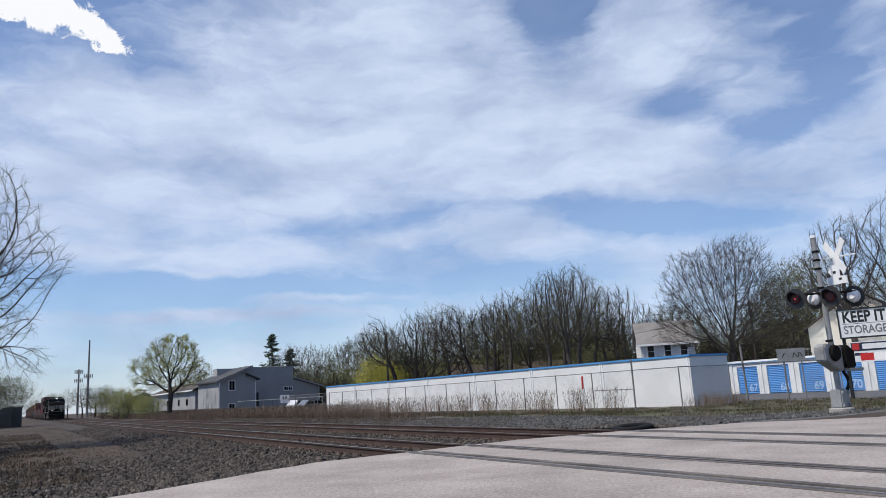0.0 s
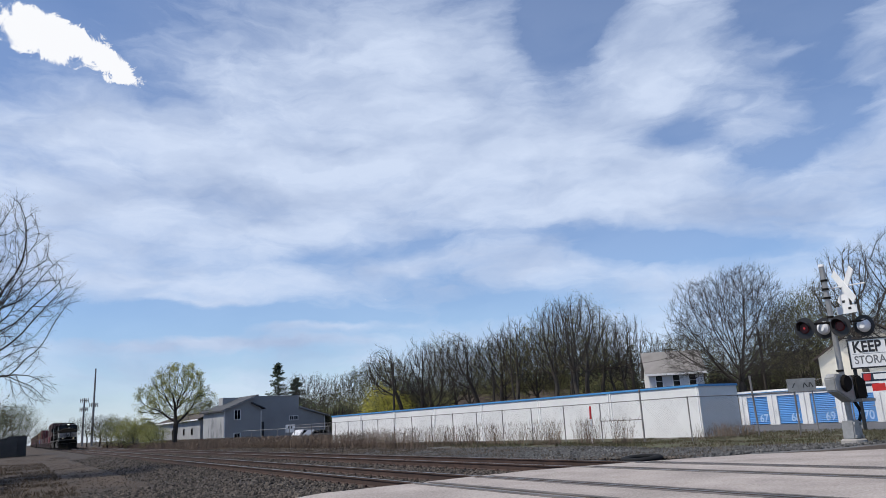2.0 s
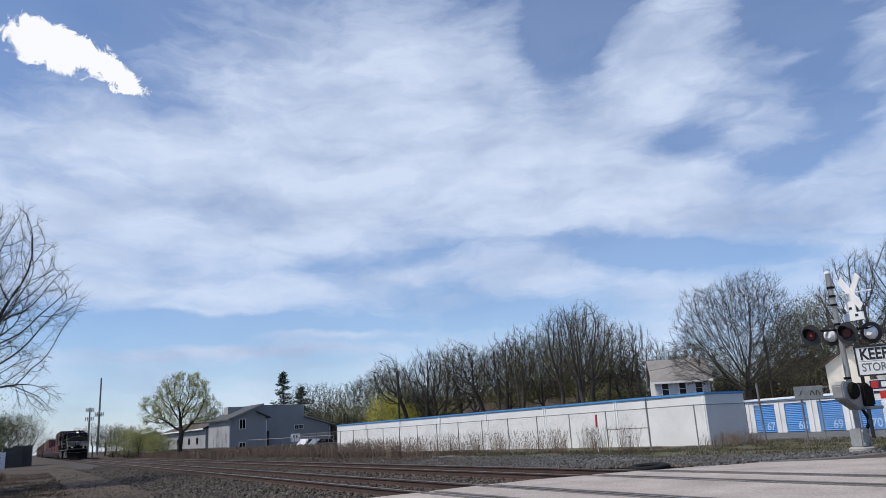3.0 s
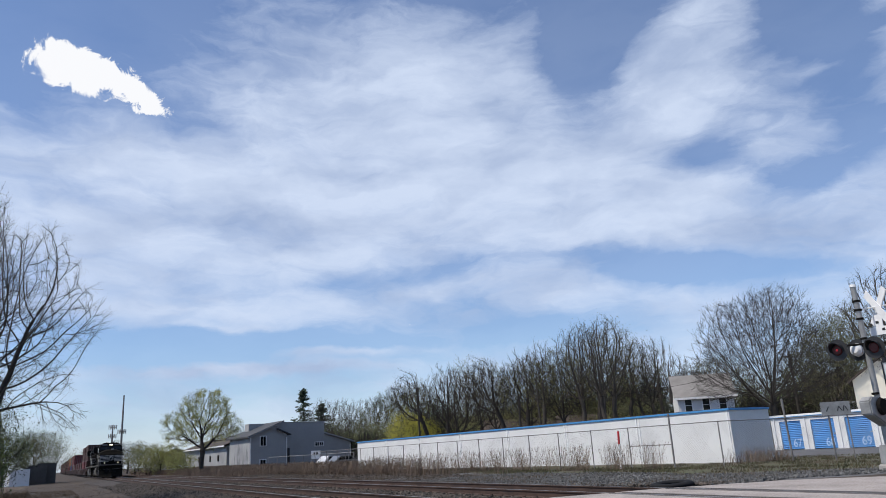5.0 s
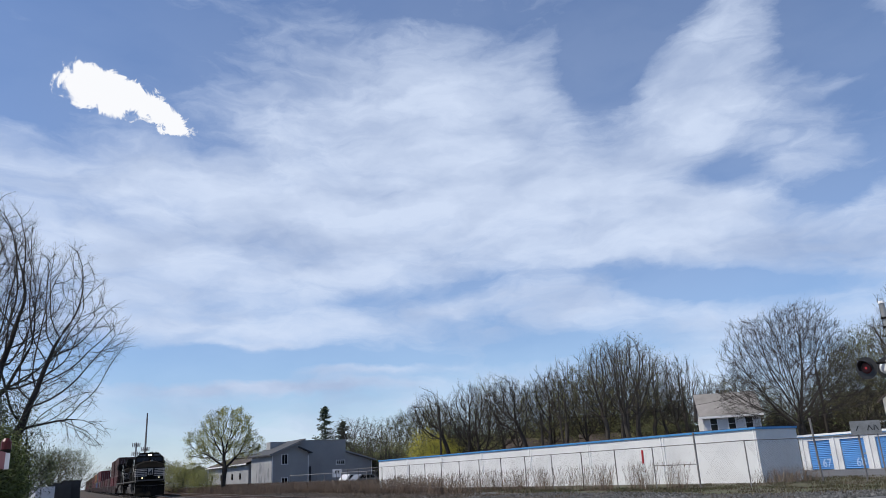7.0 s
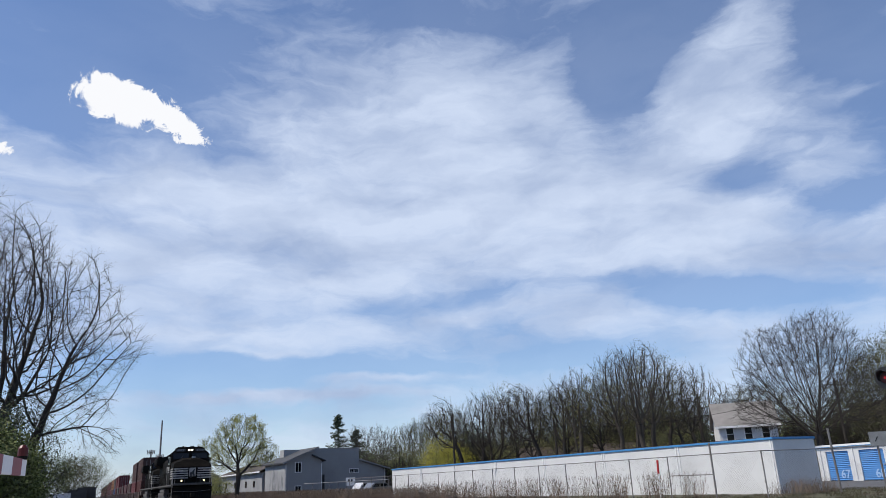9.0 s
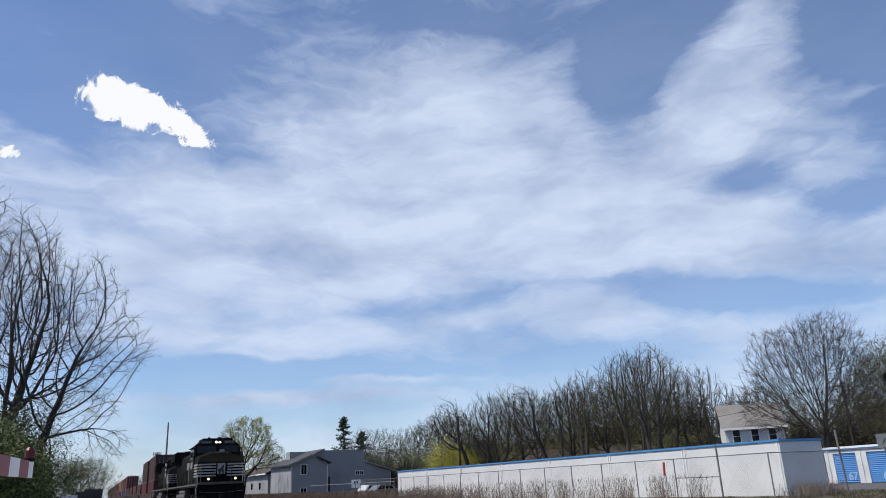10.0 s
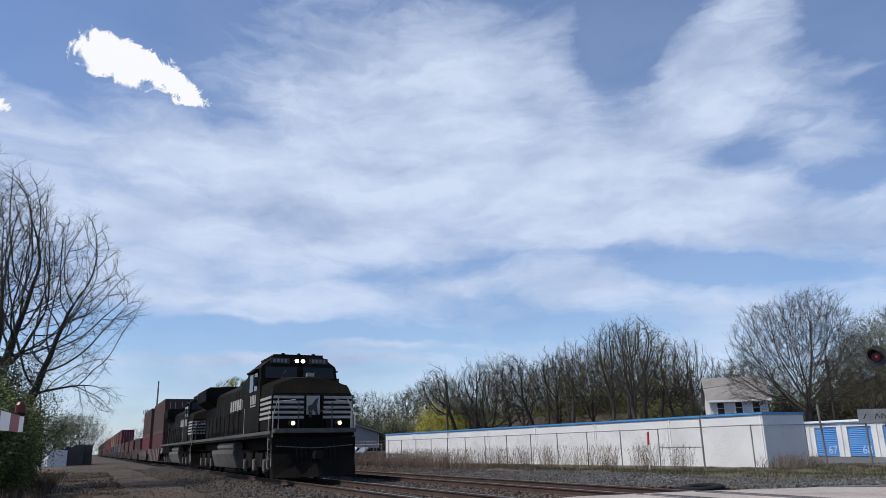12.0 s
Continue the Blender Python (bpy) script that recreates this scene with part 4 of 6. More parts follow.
# trees in bud and in young leaf
tree_kind("bud_a", M["bark"], M["bud"], 12000, 0.07, 0.16, -0.25, seed=41, height=12, crown=[(0, 0, 0.64, 0.34, 0.34, 0.34), (-0.1, 0.1, 0.8, 0.2, 0.2, 0.2)], fork=0.2, points=1950, twig=0.010, sprays=4, spray=0.7, lift=0.2)
tree_kind("bud_tall", M["barkgrey"], M["bud"], 4500, 0.06, 0.16, seed=44, height=13, crown=[(0, 0, 0.68, 0.22, 0.22, 0.31), (0.1, 0, 0.55, 0.16, 0.16, 0.2)], stems=((0, 0, -0.05, 0), (0.05, 0.02, 0.12, 0.1)), fork=0.3, points=1500, twig=0.009, sprays=4, spray=0.8, lift=0.3, trunk=0.017)
tree_kind("green_a", M["bark"], M["leafdark"], 15000, 0.085, 0.3, seed=52, height=11, crown=[(0, 0, 0.6, 0.4, 0.4, 0.4)], fork=0.14, points=900, sprays=3, twig=0.01)
tree_kind("green_dull", M["bark"], M["leafdull"], 15000, 0.085, 0.3, seed=53, height=11, crown=[(0, 0, 0.55, 0.5, 0.5, 0.45)], fork=0.14, points=900, sprays=3, twig=0.01)
tree_kind("yellow_round", M["bark"], M["leaf"], 44000, 0.078, 0.15, -0.16, seed=61, height=11, crown=[(0.02, 0, 0.76, 0.32, 0.34, 0.24), (-0.25, 0, 0.58, 0.24, 0.26, 0.20), (0.25, 0, 0.56, 0.22, 0.26, 0.22), (-0.32, 0, 0.40, 0.16, 0.2, 0.10), (0.0, 0.2, 0.5, 0.3, 0.25, 0.2)], fork=0.24, points=2550, twig=0.010, sprays=3, spray=0.6, trunk=0.032, lift=0.08, shell=0.4)
tree_kind("bush_yellow", M["bark"], M["yellowleaf"], 9000, 0.07, 0.22, seed=71, height=4, crown=BUSH, stems=((0, 0, 0.3, 0), (0, 0, -0.3, 0.2), (0, 0, 0, -0.3)), fork=0.08, points=350, sprays=3)
tree_kind("bush_green", M["bark"], M["leafmid"], 24000, 0.075, 0.26, seed=81, height=5, crown=[(0, 0, 0.48, 0.5, 0.5, 0.5)], stems=((0, 0, 0.3, 0), (0, 0, -0.3, 0.2), (0, 0, 0, -0.3)), fork=0.08, points=450, sprays=3)
tree_kind("bush_bud", M["bark"], M["bud"], 8000, 0.055, 0.2, seed=91, height=4, crown=[(0, 0, 0.5, 0.6, 0.6, 0.5)], stems=((0, 0, 0.4, 0), (0, 0, -0.4, 0.2), (0, 0, 0, -0.3)), fork=0.08, points=450, sprays=3)
tree_kind("bush_leaf", M["bark"], M["leaf"], 8000, 0.06, 0.2, seed=95, height=4, crown=[(0, 0, 0.5, 0.6, 0.6, 0.5)], stems=((0, 0, 0.4, 0), (0, 0, -0.4, 0.2)), fork=0.08, points=400, sprays=3)
tree_kind("bush_silver", M["barkgrey"], M["leafgrey"], 12000, 0.05, 0.22, seed=98, height=5, crown=[(0, 0, 0.52, 0.48, 0.48, 0.5)], stems=((0, 0, 0.3, 0), (0, 0, -0.3, 0.2), (0, 0, 0, -0.3)), fork=0.1, points=450, sprays=3)


def polar(az, dist):
    return dist * math.sin(radians(az)), dist * math.cos(radians(az))


def conifer(x, y, h, seed, label, full=0.34):
    r = random.Random(seed)
    t = thing("conifer", label, "tree", pose(x, y, -0.4))
    part("trunk", Geo().tube([(0, 0, 0), (0.1, 0, h * 0.5), (0, 0, h)], [0.22, 0.14, 0.03], 7), M["bark"], t)
    g = Geo()
    for i in range(150):
        z = h * (0.12 + 0.87 * i / 150)
        L = (h - z) * full * r.uniform(0.45, 1.25) + 0.35
        a = r.uniform(0, 6.283)
        d = Vector((math.cos(a), math.sin(a), r.uniform(-0.35, 0.05)))
        for k in range(24):
            f = k / 24
            p = Vector((0, 0, z)) + d * L * f + Vector((r.gauss(0, 0.14), r.gauss(0, 0.14), r.gauss(0, 0.1) - 0.25 * f + 0.5 * f * f * f))
            u = (d + Vector((r.gauss(0, 0.5), r.gauss(0, 0.5), r.gauss(-0.1, 0.35)))).normalized() * r.uniform(0.3, 0.6)
            w = u.orthogonal().normalized() * 0.12
            g.add([p - w, p + w, p + u], [(0, 1, 2)])
    part("needles", g.fast("needles", M["needle"]), None, t)


BARE = "bare grey-brown tree with fine twigs in early spring"
BUD = "tree with thin olive spring buds"
tree("droop", "tall bare tree with drooping twigs beside the railway", -3.8, 37, 13.4, 0, 1.0)
tree("droop_wide", "tall many-stemmed bare tree beside the railway", -6.3, 40, 15.6, 0, 1.0)
tree("yellow_round", "round tree with fresh yellow-green leaves", *polar(9.6, 112), 11.7, -10, 0.94)

# belt of trees behind the storage building: azimuth, distance, height, kind
BELT = [
    (18.6, 160, "bare_round", 13.4), (19.9, 155, "bare_a", 12.6), (21.3, 158, "bare_a", 12.4), (22.3, 150, "bud_a", 12.6), (23.6, 138, "bud_a", 13.2), (24.9, 126, "bud_a", 12.8),
    (26.8, 100, "bare_multi", 12.4), (28.6, 100, "bare_round", 12.3), (30.4, 104, "bud_a", 13.6), (31.4, 100, "bare_a", 12.6), (32.8, 92, "bare_multi", 12.6),
    (34.0, 96, "bud_a", 12.4), (35.0, 88, "bare_b", 13.2), (36.4, 90, "bud_a", 12.6), (37.9, 84, "bare_b", 14.4), (38.6, 92, "bud_tall", 15.4), (39.6, 80, "bare_b", 14.2),
]
TALL = [
    (40.5, 86, "bud_tall", 15.0), (41.6, 90, "bare_b", 13.4), (42.6, 92, "bud_tall", 13.0), (43.6, 96, "bare_b", 13.6), (44.8, 104, "bare_b", 12.4), (46.0, 108, "bud_tall", 11.4),
    (25.8, 140, "bud_a", 13.4), (29.4, 122, "bud_tall", 13.6), (33.4, 112, "bud_a", 13.0), (36.9, 108, "bud_a", 13.2), (40.2, 112, "bud_a", 13.2), (43.0, 116, "bare_a", 12.0),
]
for i, (az, d, k, h) in enumerate(BELT + TALL):
    tree(k, BUD if k.startswith("bud") else BARE, *polar(az, d), h, -35 if k == "bare_multi" else 47 * i, group="tree belt behind the storage building")
tree("bare_dome", "large round bare tree behind the storage building", *polar(51.2, 66), 13.2, -50, 0.93)
tree("green_dull", "tree with fresh green leaves behind the crossing", *polar(56.0, 84), 13.2, 70, 0.62)
for az, d, h in ((18.2, 172, 9.0), (19.4, 175, 8.0), (20.6, 170, 9.5)):
    tree("green_dull", "dull green tree behind the workshop", *polar(az, d), h, 90 * az, 1.0)
tree("bud_a", BUD, *polar(54.9, 85), 11.4, 80)
tree("bare_b", BARE, *polar(59.2, 66), 13.6, 10, 1.2)
tree("bare_a", BARE, *polar(62.2, 64), 13.8, 130)
tree("bud_tall", BUD, *polar(57.2, 92), 15, 200)
conifer(*polar(16.8, 165), 16.4, 4, "ragged dark spruce behind the workshop")
conifer(*polar(18.15, 168), 13.2, 9, "dark full spruce behind the workshop", 0.6)

# bushes and far trees on both sides of the line
BUSHG = "dense dark green bush beside the railway"
for x, y, h, k, w in ((-3.3, 31, 3.6, "bush_green", 0.9), (-4.9, 30, 4.4, "bush_green", 1.1), (-4.1, 35, 4.6, "bush_green", 0.9), (-7.0, 32, 4.6, "bush_green", 1.0), (-3.2, 36, 3.2, "bush_green", 0.9)):
    tree(k, BUSHG, x, y, h, 70 * x, w, "bush", "bushes beside the railway")
for x, y, h in ((-4.2, 34, 5.4), (-5.8, 36, 5.8), (-3.0, 38, 5.0)):
    tree("bush_silver", "grey-green willow bush beside the railway", x, y, h, 50 * x, 0.9, "bush", "bushes beside the railway")
tree("green_dull", "round tree with dull green spring leaves", *polar(-0.35, 122), 7.2, 40, 0.95)
tree("green_dull", "round tree with dull green spring leaves", *polar(-1.1, 126), 7.6, 150, 1.0)
tree("bud_a", "round tree with dull green spring buds", *polar(-1.5, 125), 6.6, 140, 1.1)
tree("green_a", "round tree with dull green spring leaves", *polar(-2.8, 112), 6.8, 10, 1.2)
for az, d, h, k in ((3.0, 260, 9, "bare_a"), (3.9, 240, 9.5, "bare_a"), (4.7, 235, 9, "bare_round"), (5.4, 220, 8.5, "bare_a"), (2.2, 300, 9, "bud_a"), (6.3, 210, 7, "bare_a"), (1.5, 330, 8, "bud_a"), (0.9, 360, 8, "bare_a")):
    tree(k, BARE if k != "bud_a" else BUD, *polar(az, d), h, 30 * az, 1.1, group="far trees beside the line")
for az, d, h, k in ((5.3, 150, 5.0, "bush_bud"), (6.0, 145, 5.4, "bush_leaf"), (6.8, 140, 4.8, "bush_leaf"), (7.5, 150, 4.2, "bush_bud"), (8.2, 125, 3.4, "bush_leaf"), (11.3, 160, 9.5, "bud_a"), (12.2, 165, 9.0, "bare_a")):
    tree(k, "spring bush with fresh yellowish leaves" if "bush" in k else BUD if k == "bud_a" else BARE, *polar(az, d), h, 40 * az, 1.1, "bush" if "bush" in k else "tree", "scrub by the sheds")
for az, d, h in ((24.6, 103, 6.6), (25.6, 106, 5.6)):
    tree("bush_yellow", "bright yellow-green bush behind the storage building", *polar(az, d), h, 60 * az, 0.8, "bush")
# undergrowth that fills the belt
UNDER = [(20.5 + 1.15 * i, 140 - 2.4 * i + (i % 3) * 5) for i in range(20)]
for i, (az, d) in enumerate(UNDER):
    tree(("bush_bud", "green_dull", "bush_bud")[i % 3], "brushwood under the tree belt", *polar(az, max(d, 72)), 5.2 + (i * 7 % 5) * 0.5, 37 * i, 1.25, "bush", "undergrowth of the tree belt")
for i, (az, d, h) in enumerate(((46.5, 88, 9.5), (48, 90, 10), (52.5, 92, 9.5), (55, 80, 8), (58, 95, 11), (61, 90, 11))):
    tree("bud_a" if i % 2 else "bare_a", BUD if i % 2 else BARE, *polar(az, d), h, 61 * i, 1.1, group="trees between the houses")
for i in range(16):
    az = 62 + 3.2 * i
    tree(("bare_a", "bud_a", "bare_round")[i % 3], BARE if i % 3 != 1 else BUD, *polar(az, 92 + 9 * (i % 3)), 12.5, 83 * i, 1.1, group="trees along the far street")


def blades(name, label, count, place, height, material, seed, width=0.02, lean=0.25, plume=False):
    """Standing stalks, each a bent sliver."""
    r = random.Random(seed)
    vs, fs = [], []
    for _ in range(count):
        x, y = place(r)
        h = height * r.uniform(0.45, 1.25)
        z = ground_z(x, y) - 0.03
        a = r.uniform(0, 6.283)
        dx, dy = lean * h * r.gauss(0, 0.6), lean * h * r.gauss(0, 0.6)
        c, s = math.cos(a) * width, math.sin(a) * width
        n = len(vs)
        vs += [(x - c, y - s, z), (x + c, y + s, z), (x + c * 0.8 + dx * 0.35, y + s * 0.8 + dy * 0.35, z + h * 0.55), (x - c * 0.8 + dx * 0.35, y - s * 0.8 + dy * 0.35, z + h * 0.55), (x + dx, y + dy, z + h)]
        fs += [(n, n + 1, n + 2, n + 3), (n + 3, n + 2, n + 4)]
        if plume:
            k = len(vs)
            vs += [(x + dx * 0.8 - c * 1.8, y + dy * 0.8 - s * 1.8, z + h * 0.86), (x + dx * 0.8 + c * 1.8, y + dy * 0.8 + s * 1.8, z + h * 0.86), (x + dx * 1.1, y + dy * 1.1, z + h * 1.1)]
            fs += [(k, k + 1, k + 2)]
    me = bpy.data.meshes.new(name)
    me.from_pydata(vs, [], fs)
    me.materials.append(material)
    return tagged(new(name, me), label, "grass", kind="stuff")


def clumped(f, cell=1.6, keep=0.0):
    def go(r):
        while True:
            x, y = f(r)
            if noise.noise((x / cell, y / cell, 9)) > keep:
                return x, y
    return go


def thin_start(r):
    while True:
        x, y = r.uniform(19.5, 24.6), 34 + 116 * r.random()
        if r.random() < (y - 33) / 34 and x < 21 + (y - 30) * 0.12:
            return x, y


blades("reeds", "dense tall dry reeds along the railway", 24000, clumped(thin_start, 2.2, -0.12), 0.85, M["weed"], 2, 0.009, 0.6, True)
blades("reeds", "dense dry reeds before the sheds", 9000, clumped(lambda r: (r.uniform(16, 20), r.uniform(75, 190)), 3.0, -0.1), 0.7, M["weed"], 4, 0.014, 0.5, True)
blades("reeds", "matted dry growth under the reeds", 16000, clumped(thin_start, 3.0, -0.25), 0.38, M["drygrass"], 26, 0.010, 1.1)
blades("weed_stalks", "thin dry weed stalks in front of the fence", 2400, clumped(lambda r: (r.uniform(23.4, 25.6), r.uniform(26, 62)), 1.0, 0.08), 1.05, M["weed"], 6, 0.006, 0.35, True)
blades("weed_stalks", "dry weeds at the foot of the white wall", 500, lambda r: (r.gauss(30.6, 0.9), r.gauss(25.8, 0.4)), 0.7, M["weed"], 8, 0.009, 0.4)
blades("grass_tufts", "low spring grass beside the storage yard", 9000, clumped(lambda r: (r.uniform(22.5, 37), r.uniform(14, 30)), 1.4, 0.0), 0.12, M["grass"], 10, 0.014, 0.6)
blades("grass_tufts", "low spring grass along the fence", 6000, clumped(lambda r: (r.uniform(21.5, 25.5), r.uniform(24, 62)), 1.8, 0.0), 0.16, M["grass"], 12, 0.016, 0.6)
blades("dry_grass", "matted dry grass on the verge", 22000, clumped(lambda r: (r.uniform(-9, 1.5), 17 + 50 * r.random() ** 1.5), 1.5, -0.1), 0.13, M["drygrass"], 14, 0.012, 0.9)
blades("dry_grass", "taller dry grass under the bushes", 9000, lambda r: (r.uniform(-9, -1.2), r.uniform(24, 60)), 0.45, M["drygrass"], 16, 0.014, 0.5)
blades("dry_grass", "dry grass tufts in the gravel", 3500, clumped(lambda r: (r.uniform(13.5, 22), r.uniform(14, 60)), 1.2, 0.2), 0.16, M["drygrass"], 18, 0.010, 0.7)
blades("dry_grass", "dry grass among the green by the yard", 7000, clumped(lambda r: (r.uniform(21.5, 36), r.uniform(13.5, 30)), 1.1, -0.05), 0.10, M["drygrass"], 24, 0.010, 0.9)
blades("dry_grass", "short dry grass on trodden earth", 16000, clumped(lambda r: (r.uniform(-8, 4.2), 16 + 75 * r.random() ** 1.3), 0.9, 0.02), 0.07, M["drygrass"], 20, 0.010, 1.2)
blades("dry_grass", "short dry grass on the far shoulder", 9000, clumped(lambda r: (r.uniform(14.5, 20), 26 + 90 * r.random() ** 1.3), 0.9, 0.02), 0.10, M["drygrass"], 22, 0.010, 1.0)
scatter_stones("earth_stones", 5000, off_road(lambda r: (r.uniform(-6, 4.5), 16 + 40 * r.random() ** 1.4)), M["stone"], 0.03, "small stones on trodden earth")
scatter_stones("shoulder_stones", 6000, lambda r: (r.uniform(13.8, 20.5), 28 + 50 * r.random() ** 1.5), M["stone"], 0.05, "brown stones on the far shoulder")


def thicket():
    """Far brushwood, too fine to count: thin upright twigs and olive leaves under the belt."""
    r = random.Random(77)
    tw, lf, lg = Geo(), Geo(), Geo()
    for _ in range(41000):
        az = r.uniform(16.8, 54.0)
        d = 142 - 1.55 * (az - 18) + r.uniform(-4, 16)
        x, y = polar(az, d)
        top = (5.6 if az < 25 else 8.6 if az < 44 else 4.6) + 3.0 * noise.noise((az * 0.55, d * 0.02, 1)) + 2.0 * noise.noise((az * 1.9, 4, 1)) + 0.05 * (az - 18)
        h = max(1.0, top) * r.uniform(0.35, 1.15)
        z = -0.4 + (h * 0.6 * r.random())
        e = (x + r.gauss(0, 0.5), y + r.gauss(0, 0.5), z + (h - z) * r.uniform(0.4, 1))
        w = 0.035
        tw.add([(x - w, y + w * 0.5, z), (x + w, y - w * 0.5, z), e], [(0, 1, 2)])
        for g, k in ((lf, 2), (lg, 1)):
            for _ in range(k):
                p = Vector((x + r.gauss(0, 0.5), y + r.gauss(0, 0.5), h * r.random() ** 0.7))
                u = Vector((r.gauss(0, 1), r.gauss(0, 1), r.gauss(0, 1))).normalized() * 0.20
                v = u.orthogonal().normalized() * 0.14
                g.add([p - u, p + v, p + u], [(0, 1, 2)])
    t = thing("thicket", "dense olive-brown brushwood under the tree belt", "thicket", kind="stuff")
    part("brushwood", tw.fast("brushwood", M["bark"]), None, t)
    part("foliage", lf.fast("olive_leaves", M["thicketleaf"]), None, t)
    part("foliage", lg.fast("green_leaves", M["leafdark"]), None, t)


thicket()

# ---- train ----
M["edge"] = mat("worn_edge", (0.11, 0.10, 0.09), 0.7, color2=(0.04, 0.036, 0.032), scale=3)
SPEED, NOSE = 12.75, 26.3          # metres a second; where the leading nose stands at the end
LOCO = 22.3
MOVERS, WHEELS = [], []            # (thing, distance behind the nose), (wheelset, its pose in the engine)


def locomotive(back, label, lit):
    t = thing("locomotive", label, "locomotive", group="locomotives of the train")
    B = M["black"]
    # platform and pilot
    part("deck", Geo().box(-1.55, 0.35, 1.52, 1.55, 22.0, 1.74), B, t, bevel=0.02)
    part("deck_edge", Geo().box(-1.575, 0.5, 1.62, -1.553, 21.9, 1.74), M["edge"], t, "worn edge strip")
    part("deck_edge", Geo().box(1.553, 0.5, 1.62, 1.575, 21.9, 1.74), M["edge"], t, "worn edge strip")
    part("pilot", Geo().prism([(-1.5, 0.12), (1.5, 0.12), (1.55, 1.5), (-1.55, 1.5)], "y", 0.3, 0.55), B, t, "black pilot plate")
    part("plow", Geo().add([(-1.5, 0.1, 0.14), (0, -0.35, 0.14), (1.5, 0.1, 0.14), (1.5, 0.3, 0.95), (-1.5, 0.3, 0.95), (0, 0.02, 0.95), (-1.5, 0.32, 0.14), (1.5, 0.32, 0.14)],
                           [(0, 1, 5, 4), (1, 2, 3, 5), (4, 5, 3), (0, 4, 6), (2, 7, 3), (6, 4, 3, 7), (0, 6, 7, 2, 1)]), B, t, "black snow plough")
    part("anticlimber", Geo().box(-1.5, 0.02, 1.64, 1.5, 0.4, 1.80), M["edge"], t, "worn dark step edge", bevel=0.02)
    part("coupler", Geo().box(-0.16, -0.45, 0.72, 0.16, 0.3, 1.02), M["grime"], t, bevel=0.04)
    # wide nose with sloped top
    nose = part("nose", Geo().add(
        [(-1.5, 0.75, 1.75), (1.5, 0.75, 1.75), (1.5, 0.62, 3.05), (-1.5, 0.62, 3.05), (-1.42, 0.85, 3.38), (1.42, 0.85, 3.38), (0.6, 1.0, 3.66), (-0.6, 1.0, 3.66),
         (-1.5, 2.7, 1.75), (1.5, 2.7, 1.75), (1.5, 2.7, 3.5), (-1.5, 2.7, 3.5), (-0.6, 2.7, 3.86), (0.6, 2.7, 3.86)],
        [(0, 1, 2, 3), (3, 2, 5, 4), (4, 5, 6, 7), (0, 3, 4, 11, 8), (1, 9, 10, 5, 2), (4, 7, 12, 11), (7, 6, 13, 12), (6, 5, 10, 13), (8, 11, 12, 13, 10, 9), (0, 8, 9, 1)]), B, t, "wide black nose", bevel=0.035)
    for z in (2.16, 2.34, 2.52, 2.70, 2.88):
        for x0, x1 in ((-1.49, -0.32), (0.38, 1.49)):
            part("stripe", Geo().box(x0 + 0.05 * (z - 2.1), 0.585, z, x1, 0.64, z + 0.095), M["stripe"], nose, "off-white painted stripe")
        for s in (-1, 1):
            part("stripe", Geo().box(s * 1.515 - 0.012, 0.7, z, s * 1.515 + 0.012, 2.6, z + 0.095), M["stripe"], nose, "off-white painted stripe")
    part("emblem_panel", Geo().box(-0.24, 0.59, 2.3, 0.26, 0.635, 2.98), M["stripe"], nose, "off-white panel")
    part("emblem", Geo().prism([(-0.14, 2.2), (-0.04, 2.2), (0.0, 2.5), (0.12, 2.3), (0.2, 2.3), (0.14, 2.62), (0.2, 2.92), (0.08, 2.84), (-0.04, 2.66), (-0.2, 2.6)], "y", 0.575, 0.592), M["sign_black"], nose, "plain dark emblem shape")
    for x in (-0.32, 0.36):
        part("nose_seam", Geo().box(x - 0.015, 0.565, 1.8, x + 0.015, 0.60, 2.98), M["grime"], nose)
    # cab
    cab = part("cab", Geo().add(
        [(-1.55, 2.6, 1.75), (1.55, 2.6, 1.75), (1.55, 2.6, 3.5), (-1.55, 2.6, 3.5), (-1.5, 2.72, 4.25), (1.5, 2.72, 4.25), (0.95, 2.85, 4.70), (-0.95, 2.85, 4.70),
         (-1.55, 5.5, 1.75), (1.55, 5.5, 1.75), (1.5, 5.5, 4.25), (-1.5, 5.5, 4.25), (-0.95, 5.5, 4.70), (0.95, 5.5, 4.70)],
        [(0, 1, 2, 3), (3, 2, 5, 4), (4, 5, 6, 7), (0, 3, 4, 11, 8), (1, 9, 10, 5, 2), (4, 7, 12, 11), (7, 6, 13, 12), (6, 5, 10, 13), (8, 11, 12, 13, 10, 9), (0, 8, 9, 1)]), B, t, "black cab", bevel=0.03)
    for x0, x1 in ((-1.38, -0.12), (0.12, 1.38)):
        part("windscreen", Geo().add([(x0, 2.56, 3.78), (x1, 2.56, 3.78), (x1 * 0.99, 2.68, 4.24), (x0 * 0.99, 2.68, 4.24)], [(0, 1, 2, 3)]), M["glass"], cab, "dark windscreen")
    for s in (-1, 1):
        for y0, y1 in ((3.15, 3.75), (4.0, 4.7)):
            part("side_window", Geo().box(s * 1.54 - 0.02, y0, 3.35, s * 1.54 + 0.02, y1, 4.05), M["glass"], cab, "dark side window")
        part("cab_number", Geo().box(s * 1.562 - 0.008, 3.3, 2.75, s * 1.562 + 0.008, 4.4, 2.80), M["stripe"], cab, "pale bar in place of a number")
        for k in range(4):
            part("cab_number", Geo().box(s * 1.562 - 0.008, 3.3 + 0.3 * k, 2.84, s * 1.562 + 0.008, 3.5 + 0.3 * k, 3.2), M["stripe"], cab, "pale bar in place of a number")
